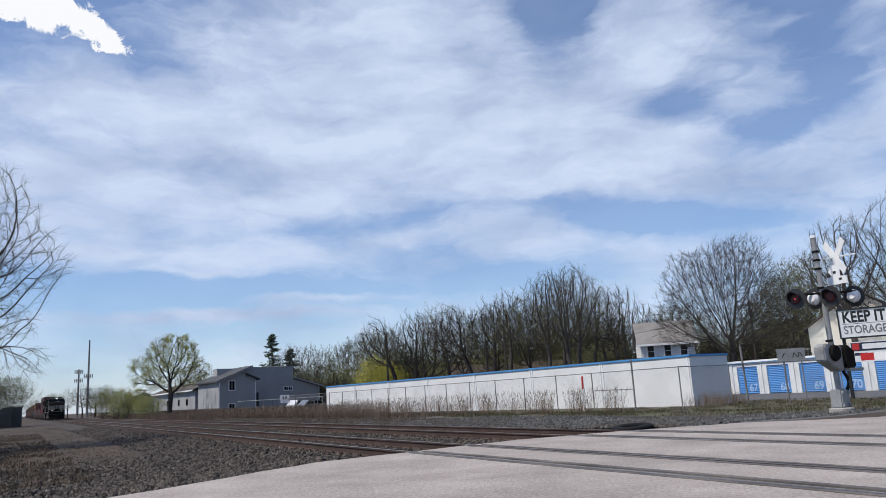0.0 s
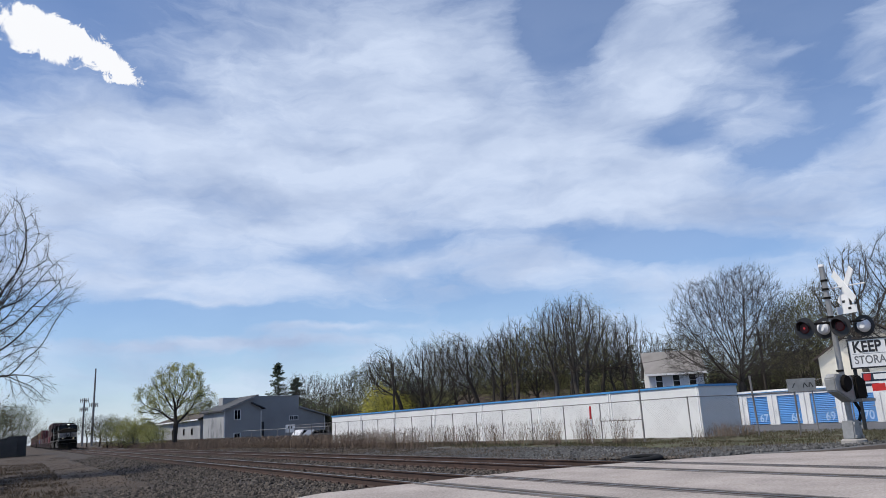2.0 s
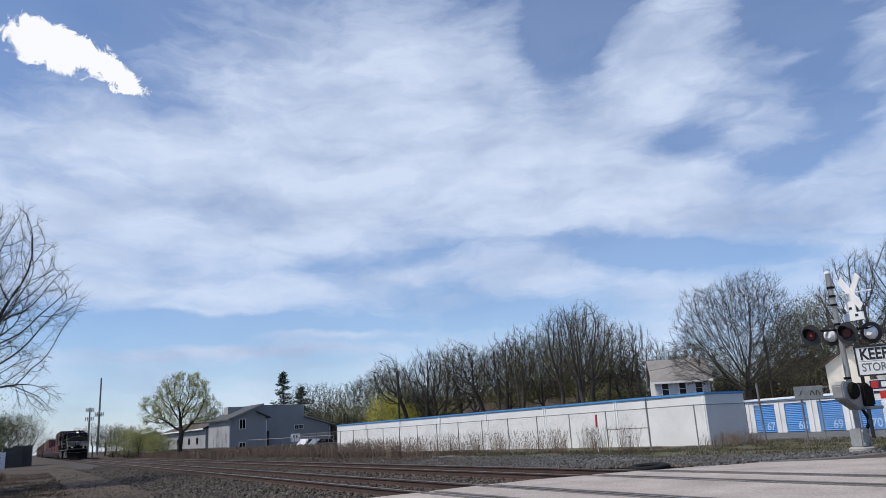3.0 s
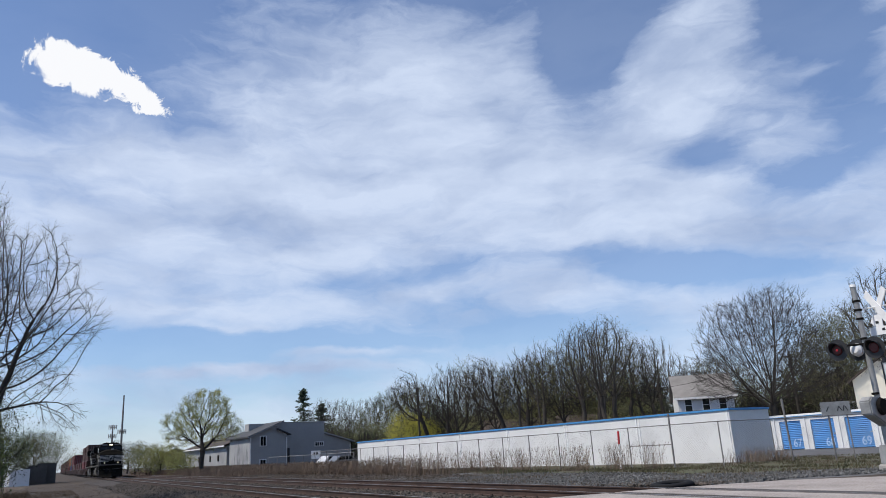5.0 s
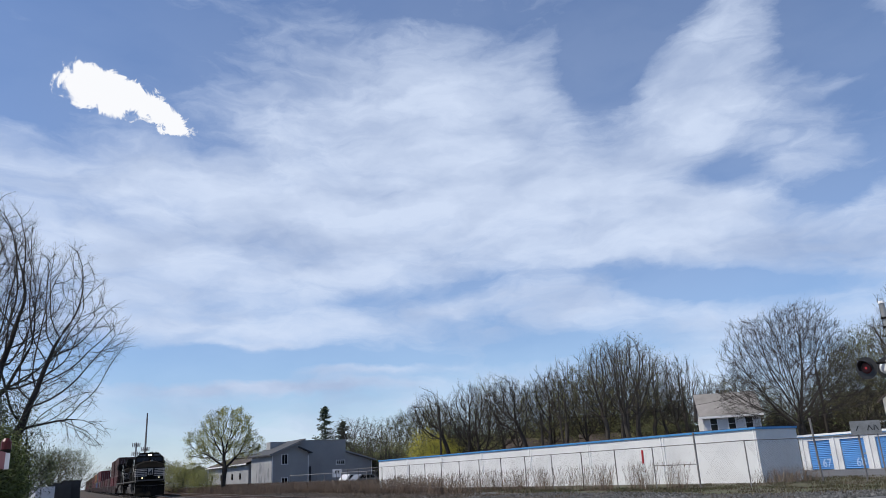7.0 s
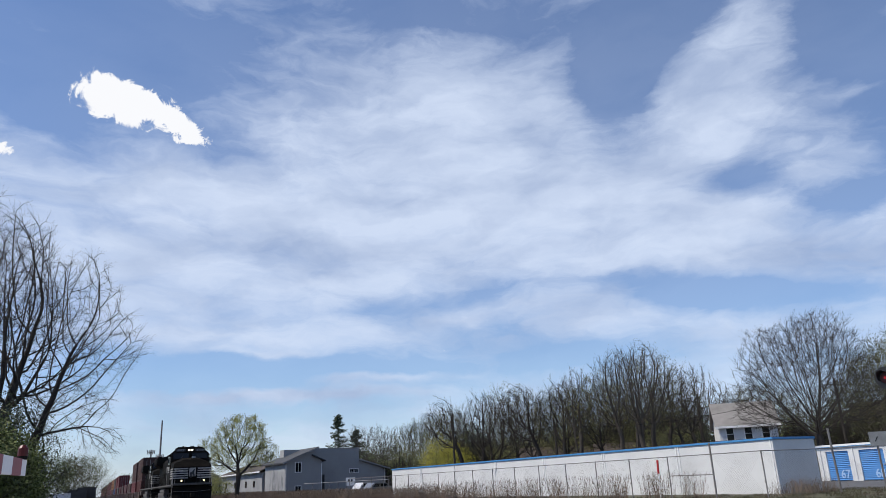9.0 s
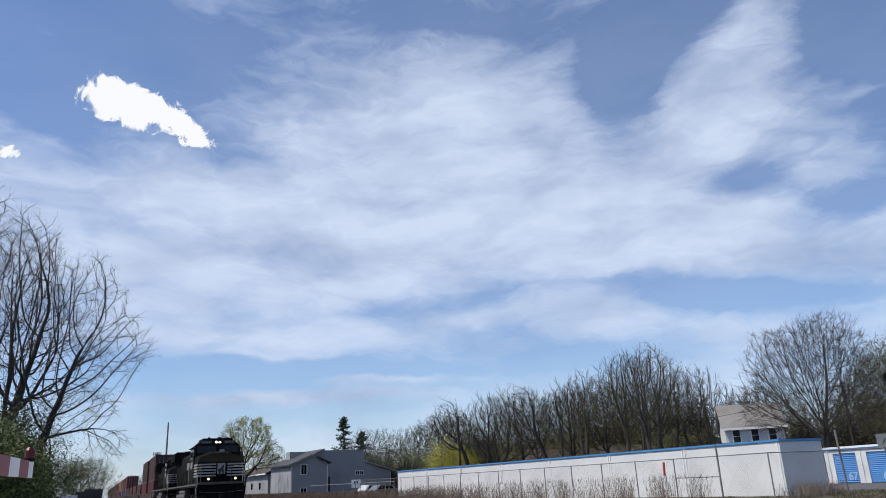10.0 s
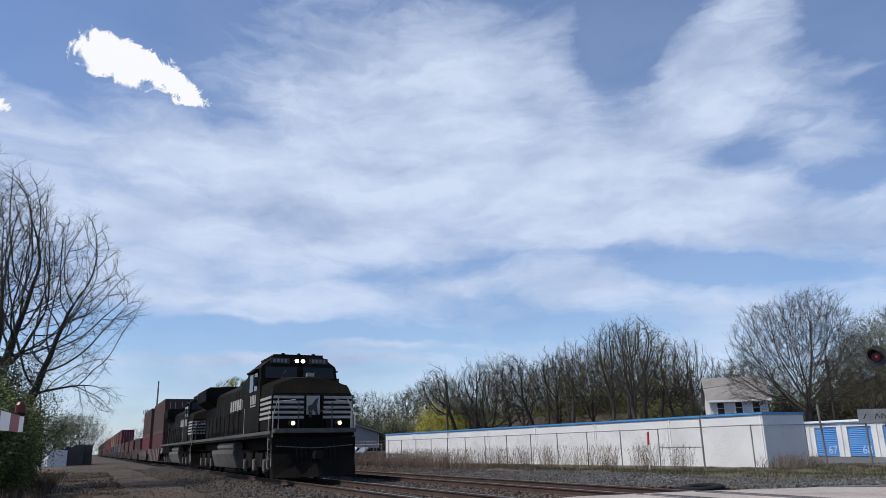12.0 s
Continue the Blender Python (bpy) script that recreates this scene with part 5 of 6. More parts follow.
        part("number_board", Geo().box(s * 0.78 - 0.38, 2.735, 4.38, s * 0.78 + 0.38, 2.80, 4.6), M["sign_black"], cab, "dark number board")
        for k in range(4):
            part("number_bar", Geo().box(s * 0.78 - 0.28 + 0.15 * k, 2.72, 4.42, s * 0.78 - 0.18 + 0.15 * k, 2.733, 4.56), M["sign_grey"], cab, "plain bar in place of a digit")
        hl = part("headlight", Geo().tube([(s * 0.12, 2.70, 4.48), (s * 0.12, 2.86, 4.48)], [0.11, 0.11], 14), M["grime"], cab, "round headlight housing")
        part("lamp", Geo().tube([(s * 0.12, 2.68, 4.48), (s * 0.12, 2.705, 4.48)], [0.078, 0.078], 14), M["lamp" if lit else "glass"], hl, "lit headlamp" if lit else "unlit headlamp")
        dl = part("ditch_light", Geo().tube([(s * 0.86, 0.05, 1.98), (s * 0.86, 0.3, 1.98)], [0.12, 0.11], 14), M["grime"], t, "ditch light housing")
        part("lamp", Geo().tube([(s * 0.86, 0.03, 1.98), (s * 0.86, 0.055, 1.98)], [0.075, 0.075], 14), M["lampdim" if lit else "glass"], dl, "lit yellowish ditch lamp" if lit else "unlit ditch lamp")
    part("roof_rim", Geo().box(-1.0, 2.9, 4.69, 1.0, 5.4, 4.76), B, cab)
    for x in (-0.55, 0.1, 0.7):
        part("roof_fitting", Geo().tube([(x, 3.3, 4.74), (x, 3.3, 4.86)], [0.1, 0.06], 8), M["grime"], cab)
    # hood, ducts, radiators
    hood = part("hood", Geo().prism([(-0.95, 1.74), (0.95, 1.74), (0.95, 3.95), (0.75, 4.2), (-0.75, 4.2), (-0.95, 3.95)], "y", 5.5, 17.6), B, t, "black engine hood with doors", bevel=0.02)
    part("brake_housing", Geo().prism([(-1.2, 3.3), (1.2, 3.3), (1.2, 4.05), (0.95, 4.35), (-0.95, 4.35), (-1.2, 4.05)], "y", 5.6, 8.4), B, t, "black equipment housing", bevel=0.02)
    part("cabinet", Geo().box(-1.2, 5.55, 1.75, -0.94, 8.2, 3.3), B, t, bevel=0.02)
    part("radiator", Geo().prism([(-0.95, 1.74), (0.95, 1.74), (0.95, 3.5), (1.55, 3.85), (1.55, 4.5), (1.35, 4.62), (-1.35, 4.62), (-1.55, 4.5), (-1.55, 3.85), (-0.95, 3.5)], "y", 17.6, 21.3), B, t, "flared black radiator section", bevel=0.02)
    part("exhaust", Geo().box(-0.45, 12.0, 4.2, 0.45, 13.2, 4.5), M["grime"], t, bevel=0.03)
    for k in range(11):
        for s in (-1, 1):
            part("hood_door", Geo().box(s * 0.965 - 0.02, 8.75 + 0.79 * k, 1.95, s * 0.965 + 0.02, 9.47 + 0.79 * k, 3.8), B, hood)
    for s in (-1, 1):
        for k in range(6):
            part("side_letter", Geo().box(s * 0.995 - 0.006, 9.0 + 0.62 * k, 2.9, s * 0.995 + 0.006, 9.42 + 0.62 * k, 3.45), M["stripe"], hood, "plain pale bar in place of lettering")
        for k in range(5):
            part("grille", Geo().box(s * 1.56 - 0.02, 18.0, 3.92 + 0.11 * k, s * 1.56 + 0.02, 21.0, 3.98 + 0.11 * k), M["grime"], t)
        # tank, air reservoirs, railings
        for k in range(13):
            y = 5.9 + 1.27 * k
            part("stanchion", Geo().tube([(s * 1.5, y, 1.74), (s * 1.5, y, 2.78)], [0.02] * 2, 5), M["stripe" if k == 0 else "grime"], t)
        part("handrail", Geo().tube([(s * 1.5, 5.9, 2.78), (s * 1.5, 21.2, 2.78)], [0.022] * 2, 5), M["grime"], t)
        part("step_rail", Geo().tube([(s * 1.52, 0.35, 0.5), (s * 1.52, 0.3, 2.3), (s * 1.3, 0.5, 2.85)], [0.024] * 3, 5), M["stripe"], t, "pale grab rail")
        for k in range(4):
            part("step", Geo().box(s * 1.32 - 0.22, 0.62, 0.42 + 0.33 * k, s * 1.32 + 0.22, 0.98, 0.46 + 0.33 * k), M["dust"], t)
        part("reservoir", Geo().tube([(s * 1.22, 8.6, 1.28), (s * 1.22, 13.2, 1.28)], [0.22] * 2, 12), M["dust"], t, "dusty air reservoir")
    part("fuel_tank", Geo().prism([(-1.5, 0.95), (-1.3, 0.32), (1.3, 0.32), (1.5, 0.95), (1.5, 1.12), (-1.5, 1.12)], "y", 8.2, 14.6), M["dust"], t, "dusty fuel tank", bevel=0.03)
    # front end: handrails, hoses, uncoupling lever, wipers, horn, mirrors
    for s in (-1, 1):
        part("front_rail", Geo().tube([(s * 1.35, 0.2, 1.78), (s * 1.35, 0.2, 2.75), (s * 0.75, 0.2, 2.8)], [0.02] * 3, 6), M["stripe"], t, "pale front handrail")
        part("front_rail", Geo().tube([(s * 0.62, 0.22, 1.78), (s * 0.62, 0.22, 2.72)], [0.022] * 2, 6), M["sign_black"], t)
        for k in range(3):
            x = s * (0.38 + 0.16 * k)
            part("air_hose", Geo().tube([(x, 0.24, 1.25), (x, 0.05, 1.05), (x * 0.95, 0.0, 0.75), (x * 0.9, 0.06, 0.6)], [0.03] * 4, 6), M["rubber"], t, "black air hose")
        part("wiper", Geo().tube([(s * 0.75, 2.53, 3.8), (s * 0.55, 2.60, 4.12)], [0.012] * 2, 4), M["sign_black"], cab)
        part("mirror", Geo().box(s * 1.66 - 0.07, 3.0, 3.5, s * 1.66 + 0.07, 3.06, 3.85), M["sign_black"], cab, "black mirror")
        part("awning", Geo().prism([(3.05, 4.10), (4.8, 4.10), (4.8, 4.16), (3.05, 4.16)], "x", s * 1.54, s * 1.68), M["black"], cab)
        part("end_ladder", Geo().tube([(s * 1.5, 1.08, 0.45), (s * 1.5, 1.05, 2.6)], [0.02] * 2, 6), M["stripe"], t, "pale step handrail")
        part("sand_pipe", Geo().tube([(s * 0.95, 1.7, 1.1), (s * 0.8, 1.55, 0.25)], [0.03] * 2, 6), M["dust"], t)
    part("uncoupling_lever", Geo().tube([(-1.4, 0.16, 1.2), (-0.2, 0.1, 1.12), (0.2, 0.1, 1.12), (1.4, 0.16, 1.2)], [0.018] * 4, 5), M["dust"], t)
    part("walkway_chain", Geo().tube([(-0.62, 0.2, 2.5), (0.0, 0.2, 2.36), (0.62, 0.2, 2.5)], [0.014] * 3, 5), M["dust"], t)
    part("horn", Geo().tube([(0.35, 4.6, 4.78), (0.35, 4.1, 4.84)], [0.04, 0.09], 8), M["grime"], cab)
    part("antenna_dome", Geo().tube([(-0.3, 4.4, 4.74), (-0.3, 4.4, 4.84), (-0.3, 4.4, 4.88)], [0.18, 0.16, 0.08], 12), M["stripe"], cab)
    part("nose_door", Geo().box(0.52, 0.598, 1.82, 1.12, 0.612, 2.12), M["grime"], nose)
    part("class_lamp", Geo().box(0.02, 1.6, 3.78, 0.30, 1.8, 3.92), M["galv"], nose, "small pale box on the nose")
    part("fan", Geo().tube([(0, 18.6, 4.62), (0, 18.6, 4.70)], [0.7, 0.7], 18), M["grime"], t)
    part("fan", Geo().tube([(0, 20.3, 4.62), (0, 20.3, 4.70)], [0.7, 0.7], 18), M["grime"], t)
    part("underframe", Geo().box(-0.9, 1.0, 1.1, 0.9, 21.3, 1.52), M["grime"], t)
    for c in (4.4, 17.9):
        for s in (-1, 1):
            tr = part("truck_frame", Geo().prism([(c - 2.5, 0.62), (c - 2.3, 0.45), (c + 2.3, 0.45), (c + 2.5, 0.62), (c + 2.4, 0.98), (c - 2.4, 0.98)], "x", s * 1.12 - 0.1, s * 1.12 + 0.1), M["grime"], t, "cast steel truck frame")
            for d in (-1.95, 0, 1.95):
                part("axle_box", Geo().box(s * 1.28 - 0.07, c + d - 0.2, 0.3, s * 1.28 + 0.07, c + d + 0.2, 0.74), M["dust"], tr, bevel=0.03)
                part("spring", Geo().tube([(s * 1.26, c + d + 0.42, 0.5), (s * 1.26, c + d + 0.42, 0.98)], [0.08] * 2, 8), M["grime"], tr)
        for d in (-1.95, 0, 1.95):
            w = Geo()
            for s in (-1, 1):
                w.tube([(s * 0.68, 0, 0), (s * 0.80, 0, 0)], [0.53, 0.53], 20)
                w.tube([(s * 0.655, 0, 0), (s * 0.69, 0, 0)], [0.56, 0.56], 20)
                w.box(s * 0.81 - 0.012, -0.38, -0.05, s * 0.81 + 0.012, 0.38, 0.05)
            w.tube([(-0.7, 0, 0), (0.7, 0, 0)], [0.1, 0.1], 8)
            me = bpy.data.meshes.get("wheelset") or w.mesh("wheelset", M["grime"])
            ob = part("wheelset", me, None, t, "steel wheels on an axle", at=pose(0, c + d, 0.53))
            WHEELS.append((ob, c + d))
    MOVERS.append((t, back))
    return t


locomotive(0.0, "black diesel locomotive with off-white nose stripes, headlights lit", True)
locomotive(LOCO + 0.5, "second black diesel locomotive with striped nose, coupled behind", False)

UNIT = 16.3


def ribbed_box(w, l, h):
    """A corrugated container body, centred in x, from y = 0, on z = 0."""
    g = Geo()
    out, n = [], int(l / 0.56)
    for i in range(n):
        a = i * l / n
        p = l / n
        out += [(a + 0.02, 0.0), (a + 0.42 * p, 0.0), (a + 0.52 * p, 0.04), (a + 0.92 * p, 0.04)]
    prof = [(-w / 2 + d, a) for a, d in out] + [(w / 2 - d, a) for a, d in out[::-1]]
    g.prism(prof, "z", 0.12, h - 0.1)
    return g


def container(color, l, h, label, back, x, z, group):
    t = thing("container", label, "container", group=group)
    key = f"box_{color}_{l}_{h}"
    w = 2.44
    for nm, geo, bev in (("body", lambda: ribbed_box(w, l, h), 0), ("frame", lambda: frame_geo(w, l, h), 0)):
        me = bpy.data.meshes.get(key + nm) or geo().mesh(key + nm, M[color], bev)
        part(nm, me, None, t)
    me = bpy.data.meshes.get("lockrod") or Geo().box(-0.02, -0.05, 0.2, 0.02, -0.01, 2.6).mesh("lockrod", M["galv"])
    for xx in (-0.75, -0.3, 0.3, 0.75):
        part("lock_rod", me, None, t, at=pose(xx, 0, 0))
    MOVERS.append((t, back, z))
    return t


def frame_geo(w, l, h):
    g = Geo()
    for s in (-1, 1):
        for y in (0, l - 0.16):
            g.box(s * (w / 2 - 0.08) - 0.08, y, 0, s * (w / 2 - 0.08) + 0.08, y + 0.16, h)
        for z in (0, h - 0.12):
            g.box(s * (w / 2 - 0.04) - 0.045, 0.16, z, s * (w / 2 - 0.04) + 0.045, l - 0.16, z + 0.12)
    for y in (0.0, l - 0.1):
        for z in (0.0, h - 0.12):
            g.box(-w / 2 + 0.16, y, z, w / 2 - 0.16, y + 0.1, z + 0.12)
    g.box(-w / 2 + 0.08, 0.04, h - 0.1, w / 2 - 0.08, l - 0.04, h - 0.03)
    g.box(-w / 2 + 0.14, 0.03, 0.1, w / 2 - 0.14, 0.08, h - 0.1)
    return g


def well_car(back, lower, upper):
    t = thing("well_car", "dusty brown container well car", "rail car", group="well cars of the train")
    for s in (-1, 1):
        nm = f"well_side_{s}"
        me = bpy.data.meshes.get(nm) or Geo().prism([(1.6, 1.05), (2.4, 0.32), (13.9, 0.32), (14.7, 1.05), (14.7, 1.42), (1.6, 1.42)], "x", s * 1.42 - 0.08, s * 1.42 + 0.08).mesh(nm, M["wellcar"])
        part("well_side", me, None, t)
    me = bpy.data.meshes.get("well_floor") or Geo().box(-1.34, 2.4, 0.32, 1.34, 13.9, 0.40).mesh("well_floor", M["wellcar"])
    part("well_floor", me, None, t)
    rib = bpy.data.meshes.get("well_rib") or Geo().box(-1.56, -0.05, 0.36, -1.50, 0.05, 1.42).mesh("well_rib", M["wellcar"])
    for k in range(7):
        part("rib", rib, None, t, at=pose(0, 2.9 + 1.75 * k, 0))
    me = bpy.data.meshes.get("well_end") or Geo().prism([(-1.4, 1.0), (1.4, 1.0), (1.3, 1.5), (-1.3, 1.5)], "y", 0.0, 1.9).mesh("well_end", M["wellcar"], 0.03)
    part("end_platform", me, None, t)
    part("end_platform", me, None, t, at=pose(0, 14.4, 0))
    me = bpy.data.meshes.get("car_truck") or Geo().box(-1.15, -1.2, 0.42, -0.98, 1.2, 0.8).box(0.98, -1.2, 0.42, 1.15, 1.2, 0.8).box(-1, -0.25, 0.5, 1, 0.25, 1.0).mesh("car_truck", M["grime"], 0.04)
    tk = part("truck", me, None, t, "dark steel truck")
    wm = bpy.data.meshes.get("car_wheel") or Geo().tube([(-0.80, 0, 0.42), (-0.68, 0, 0.42)], [0.42] * 2, 16).tube([(0.68, 0, 0.42), (0.80, 0, 0.42)], [0.42] * 2, 16).tube([(-0.7, 0, 0.42), (0.7, 0, 0.42)], [0.08] * 2, 6).mesh("car_wheel", M["grime"])
    for y in (-0.88, 0.88):
        part("wheelset", wm, None, tk, at=pose(0, y, 0))
    MOVERS.append((t, back))
    names = {"c_brown": "rust-brown", "c_red": "red", "c_maroon": "dark maroon", "c_orange": "orange", "c_grey": "grey", "c_blue": "dark blue"}
    if lower:
        container(lower, 12.19, 2.6, f"{names[lower]} corrugated steel container in a well car", back + 2.05, 0, 0.41, "containers on the train")
    if upper:
        container(upper, 12.19, 2.9, f"{names[upper]} corrugated steel container stacked on another", back + 2.05, 0, 3.02, "containers on the train")


LOADS = [("c_maroon", "c_brown"), ("c_red", "c_brown"), ("c_brown", None), ("c_maroon", None), ("c_brown", None), ("c_maroon", None), ("c_grey", "c_red"), ("c_maroon", "c_red"),
         ("c_blue", "c_grey"), ("c_brown", "c_orange"), ("c_maroon", "c_orange"), ("c_red", "c_maroon"), ("c_brown", "c_red"), ("c_maroon", "c_red"), ("c_brown", "c_maroon"),
         ("c_red", "c_red"), ("c_maroon", "c_brown"), ("c_grey", "c_red"), ("c_red", "c_maroon"), ("c_brown", "c_red"), ("c_maroon", "c_maroon"), ("c_red", "c_red"), ("c_brown", "c_maroon"),
         ("c_maroon", "c_red"), ("c_red", "c_brown"), ("c_brown", "c_red"), ("c_red", "c_maroon"), ("c_maroon", "c_red")]
for i, (lo, up) in enumerate(LOADS):
    well_car(2 * LOCO + 0.9 + UNIT * i, lo, up)


def motions():
    times = [0, 0.1] + [0.5 * i for i in range(1, 24)] + [11.9, 12.0]
    for t, back, *z in MOVERS:
        walk(t, [(s, pose(TRACKS[0], NOSE + SPEED * (12 - s) + back, z[0] if z else 0)) for s in times])
    spin = math.degrees(SPEED / 0.53)
    for ob, y in WHEELS:
        walk(ob, [(i / 30, pose(0, y, 0.53, spin * i / 30)) for i in range(361)])

# ---- level crossing signal, signs ----
def crossing_signal():
    t = thing("crossing_signal", "level crossing signal mast with crossbuck, lamps and gate mechanism", "signal", pose(21.30, 13.47, -0.06) @ Matrix.Diagonal((1, 1, 1.075, 1)))
    part("foundation", Geo().tube([(0, 0, -0.4), (0, 0, 0.03), (0, 0, 0.06)], [0.36, 0.35, 0.30], 12), M["concrete"], t, "round concrete foundation")
    base = part("base", Geo().prism([(-0.22, 0.05), (0.22, 0.05), (0.19, 0.55), (-0.19, 0.55)], "y", -0.19, 0.19), M["galv"], t, "cast grey junction base", bevel=0.03)
    for s in (-1, 1):
        part("bolt", Geo().tube([(s * 0.14, -0.18, 0.12), (s * 0.14, -0.23, 0.12)], [0.05] * 2, 6), M["galv"], base)
        part("bolt", Geo().tube([(s * 0.14, -0.18, 0.46), (s * 0.14, -0.23, 0.46)], [0.05] * 2, 6), M["galv"], base)
    part("mast", Geo().tube([(0, 0, 0.5), (-0.10, 0.0, 4.88)], [0.085, 0.075], 14), M["galv"], t, "grey steel mast", smooth=False)
    part("cap", Geo().tube([(-0.10, 0, 4.86), (-0.10, 0, 4.93)], [0.095, 0.085], 12), M["white_trim"], t)
    for z in (4.45, 4.2, 3.95, 3.4, 3.2, 1.9):
        part("clamp", Geo().tube([(-0.09, 0, z - 0.03), (-0.09, 0, z + 0.03)], [0.105] * 2, 12), M["grime"], t)
    # crossbucks on both faces, with the track-count plates
    for k, (d, zz) in enumerate(((-0.06, 4.20),)):
        b = part("crossbuck", Geo().box(-0.61, -0.012, -0.115, 0.61, 0.012, 0.115), M["sign_white"], t, "white crossbuck blade", at=pose(0.36 - 0.1 * k, -0.22 + 1.3 * d, zz + 0.06, 0, 0, -114) @ pose(0, 0, 0, 0, 48, 0))
        b = part("crossbuck", Geo().box(-0.61, -0.012, -0.115, 0.61, 0.012, 0.115), M["sign_white"], t, "white crossbuck blade", at=pose(0.36 - 0.1 * k, -0.25 + 1.3 * d, zz + 0.06, 0, 0, -114) @ pose(0, 0.03, 0, 0, -48, 0))
    pl = part("track_plate", Geo().prism([(-0.34, 0), (0.34, 0), (0.34, 0.22), (0.12, 0.22), (0.12, 0.55), (-0.12, 0.55), (-0.12, 0.22), (-0.34, 0.22)], "y", -0.01, 0.01), M["sign_white"], t, "white plate with dark marks", at=pose(0.32, -0.3, 3.48, 0, 0, -95))
    for x, z in ((-0.05, 0.34), (0.12, 0.13)):
        part("mark", Geo().box(x - 0.05, -0.018, z - 0.03, x + 0.05, -0.012, z + 0.04), M["sign_black"], pl, "plain dark mark")
    part("wire_arm", Geo().tube([(0.0, 0, 4.22), (0.95, -0.62, 4.34)], [0.02] * 2, 6), M["white_trim"], t, "thin white arm")
    # lamp bar and four lamps
    part("lamp_bar", Geo().tube([(-0.78, 0.52, 3.25), (0.68, -0.60, 3.25)], [0.035] * 2, 8), M["grime"], t)
    face = Vector((-0.94, -0.16, 0)).normalized()
    for x, y, front in ((-0.68, 0.42, True), (-0.30, 0.20, False), (0.02, -0.26, True), (0.58, -0.52, False)):
        c = Vector((x, y, 3.12)) + (face * 0.16 if front else -face * 0.16)
        f = face if front else -face
        lp = part("lamp", Geo().tube([c - f * 0.20, c - f * 0.12, c], [0.09, 0.17, 0.19], 18), M["grime" if front else "sign_white"], t, "round lamp housing" if front else "pale round lamp housing", smooth=False)
        part("backing_disc", Geo().tube([c, c + f * 0.012], [0.30, 0.30], 24), M["sign_black"], lp, "round black backing disc")
        part("lens", Geo().tube([c + f * 0.014, c + f * 0.05], [0.15, 0.12], 18), M["reddark"], lp, "dark red lens")
        if x < -0.6:
            part("glow", Geo().tube([c + f * 0.052, c + f * 0.058], [0.035, 0.03], 10), M["redlamp"], lp, "lit red bulb")
        hood = Geo()
        n = 14
        for i in range(n):
            a0, a1 = math.pi * (-0.1 + 1.2 * i / n), math.pi * (-0.1 + 1.2 * (i + 1) / n)
            u = Vector((-f.y, f.x, 0))
            def P(a, r, d):
                return c + u * math.cos(a) * r + Vector((0, 0, math.sin(a) * r)) + f * d
            k0, k1 = 0.12 + 0.18 * max(0, math.sin(a0)), 0.12 + 0.18 * max(0, math.sin(a1))
            hood.add([P(a0, 0.19, 0), P(a1, 0.19, 0), P(a1, 0.19, k1), P(a0, 0.19, k0)], [(0, 1, 2, 3)])
            hood.add([P(a0, 0.182, 0), P(a1, 0.182, 0), P(a1, 0.182, k1), P(a0, 0.182, k0)], [(0, 1, 2, 3)])
        part("hood", hood, M["sign_black"], lp, "black sun hood")
    # gate mechanism, counterweight arm, lowered gate arm
    part("mechanism", Geo().prism([(-0.75, 1.35), (-0.1, 1.05), (0.15, 1.05), (0.15, 1.72), (-0.62, 1.82), (-0.78, 1.70)], "y", -0.22, 0.12), M["galv"], t, "grey gate mechanism casting", bevel=0.03)
    part("motor_case", Geo().prism([(0.1, 1.12), (0.62, 1.12), (0.62, 1.62), (0.3, 1.78), (0.1, 1.7)], "y", -0.3, 0.2), M["grime"], t, "dark motor case", bevel=0.04)
    part("bracket", Geo().box(0.1, -0.42, 1.04, 0.75, 0.25, 1.12), M["galv"], t)
    part("crank", Geo().tube([(-0.3, -0.24, 1.55), (-0.3, -0.32, 1.55)], [0.24, 0.2], 14), M["grime"], t)
    part("cable", Geo().tube([(0.2, -0.1, 1.05), (0.34, -0.12, 0.85), (0.3, -0.12, 0.6), (0.16, -0.14, 0.5)], [0.05] * 4, 8), M["rubber"], t, "black flexible cable")
    for i in range(18):
        part("arm_stripe", Geo().box(0.55, -0.9 - 0.4 * i, 1.30, 0.585, -0.502 - 0.4 * i, 1.30 + 0.20 - 0.005 * i), M["red" if i % 2 == 0 else "sign_white"], t, "red stripe of the gate arm" if i % 2 == 0 else "white stripe of the gate arm")
    return t


crossing_signal()


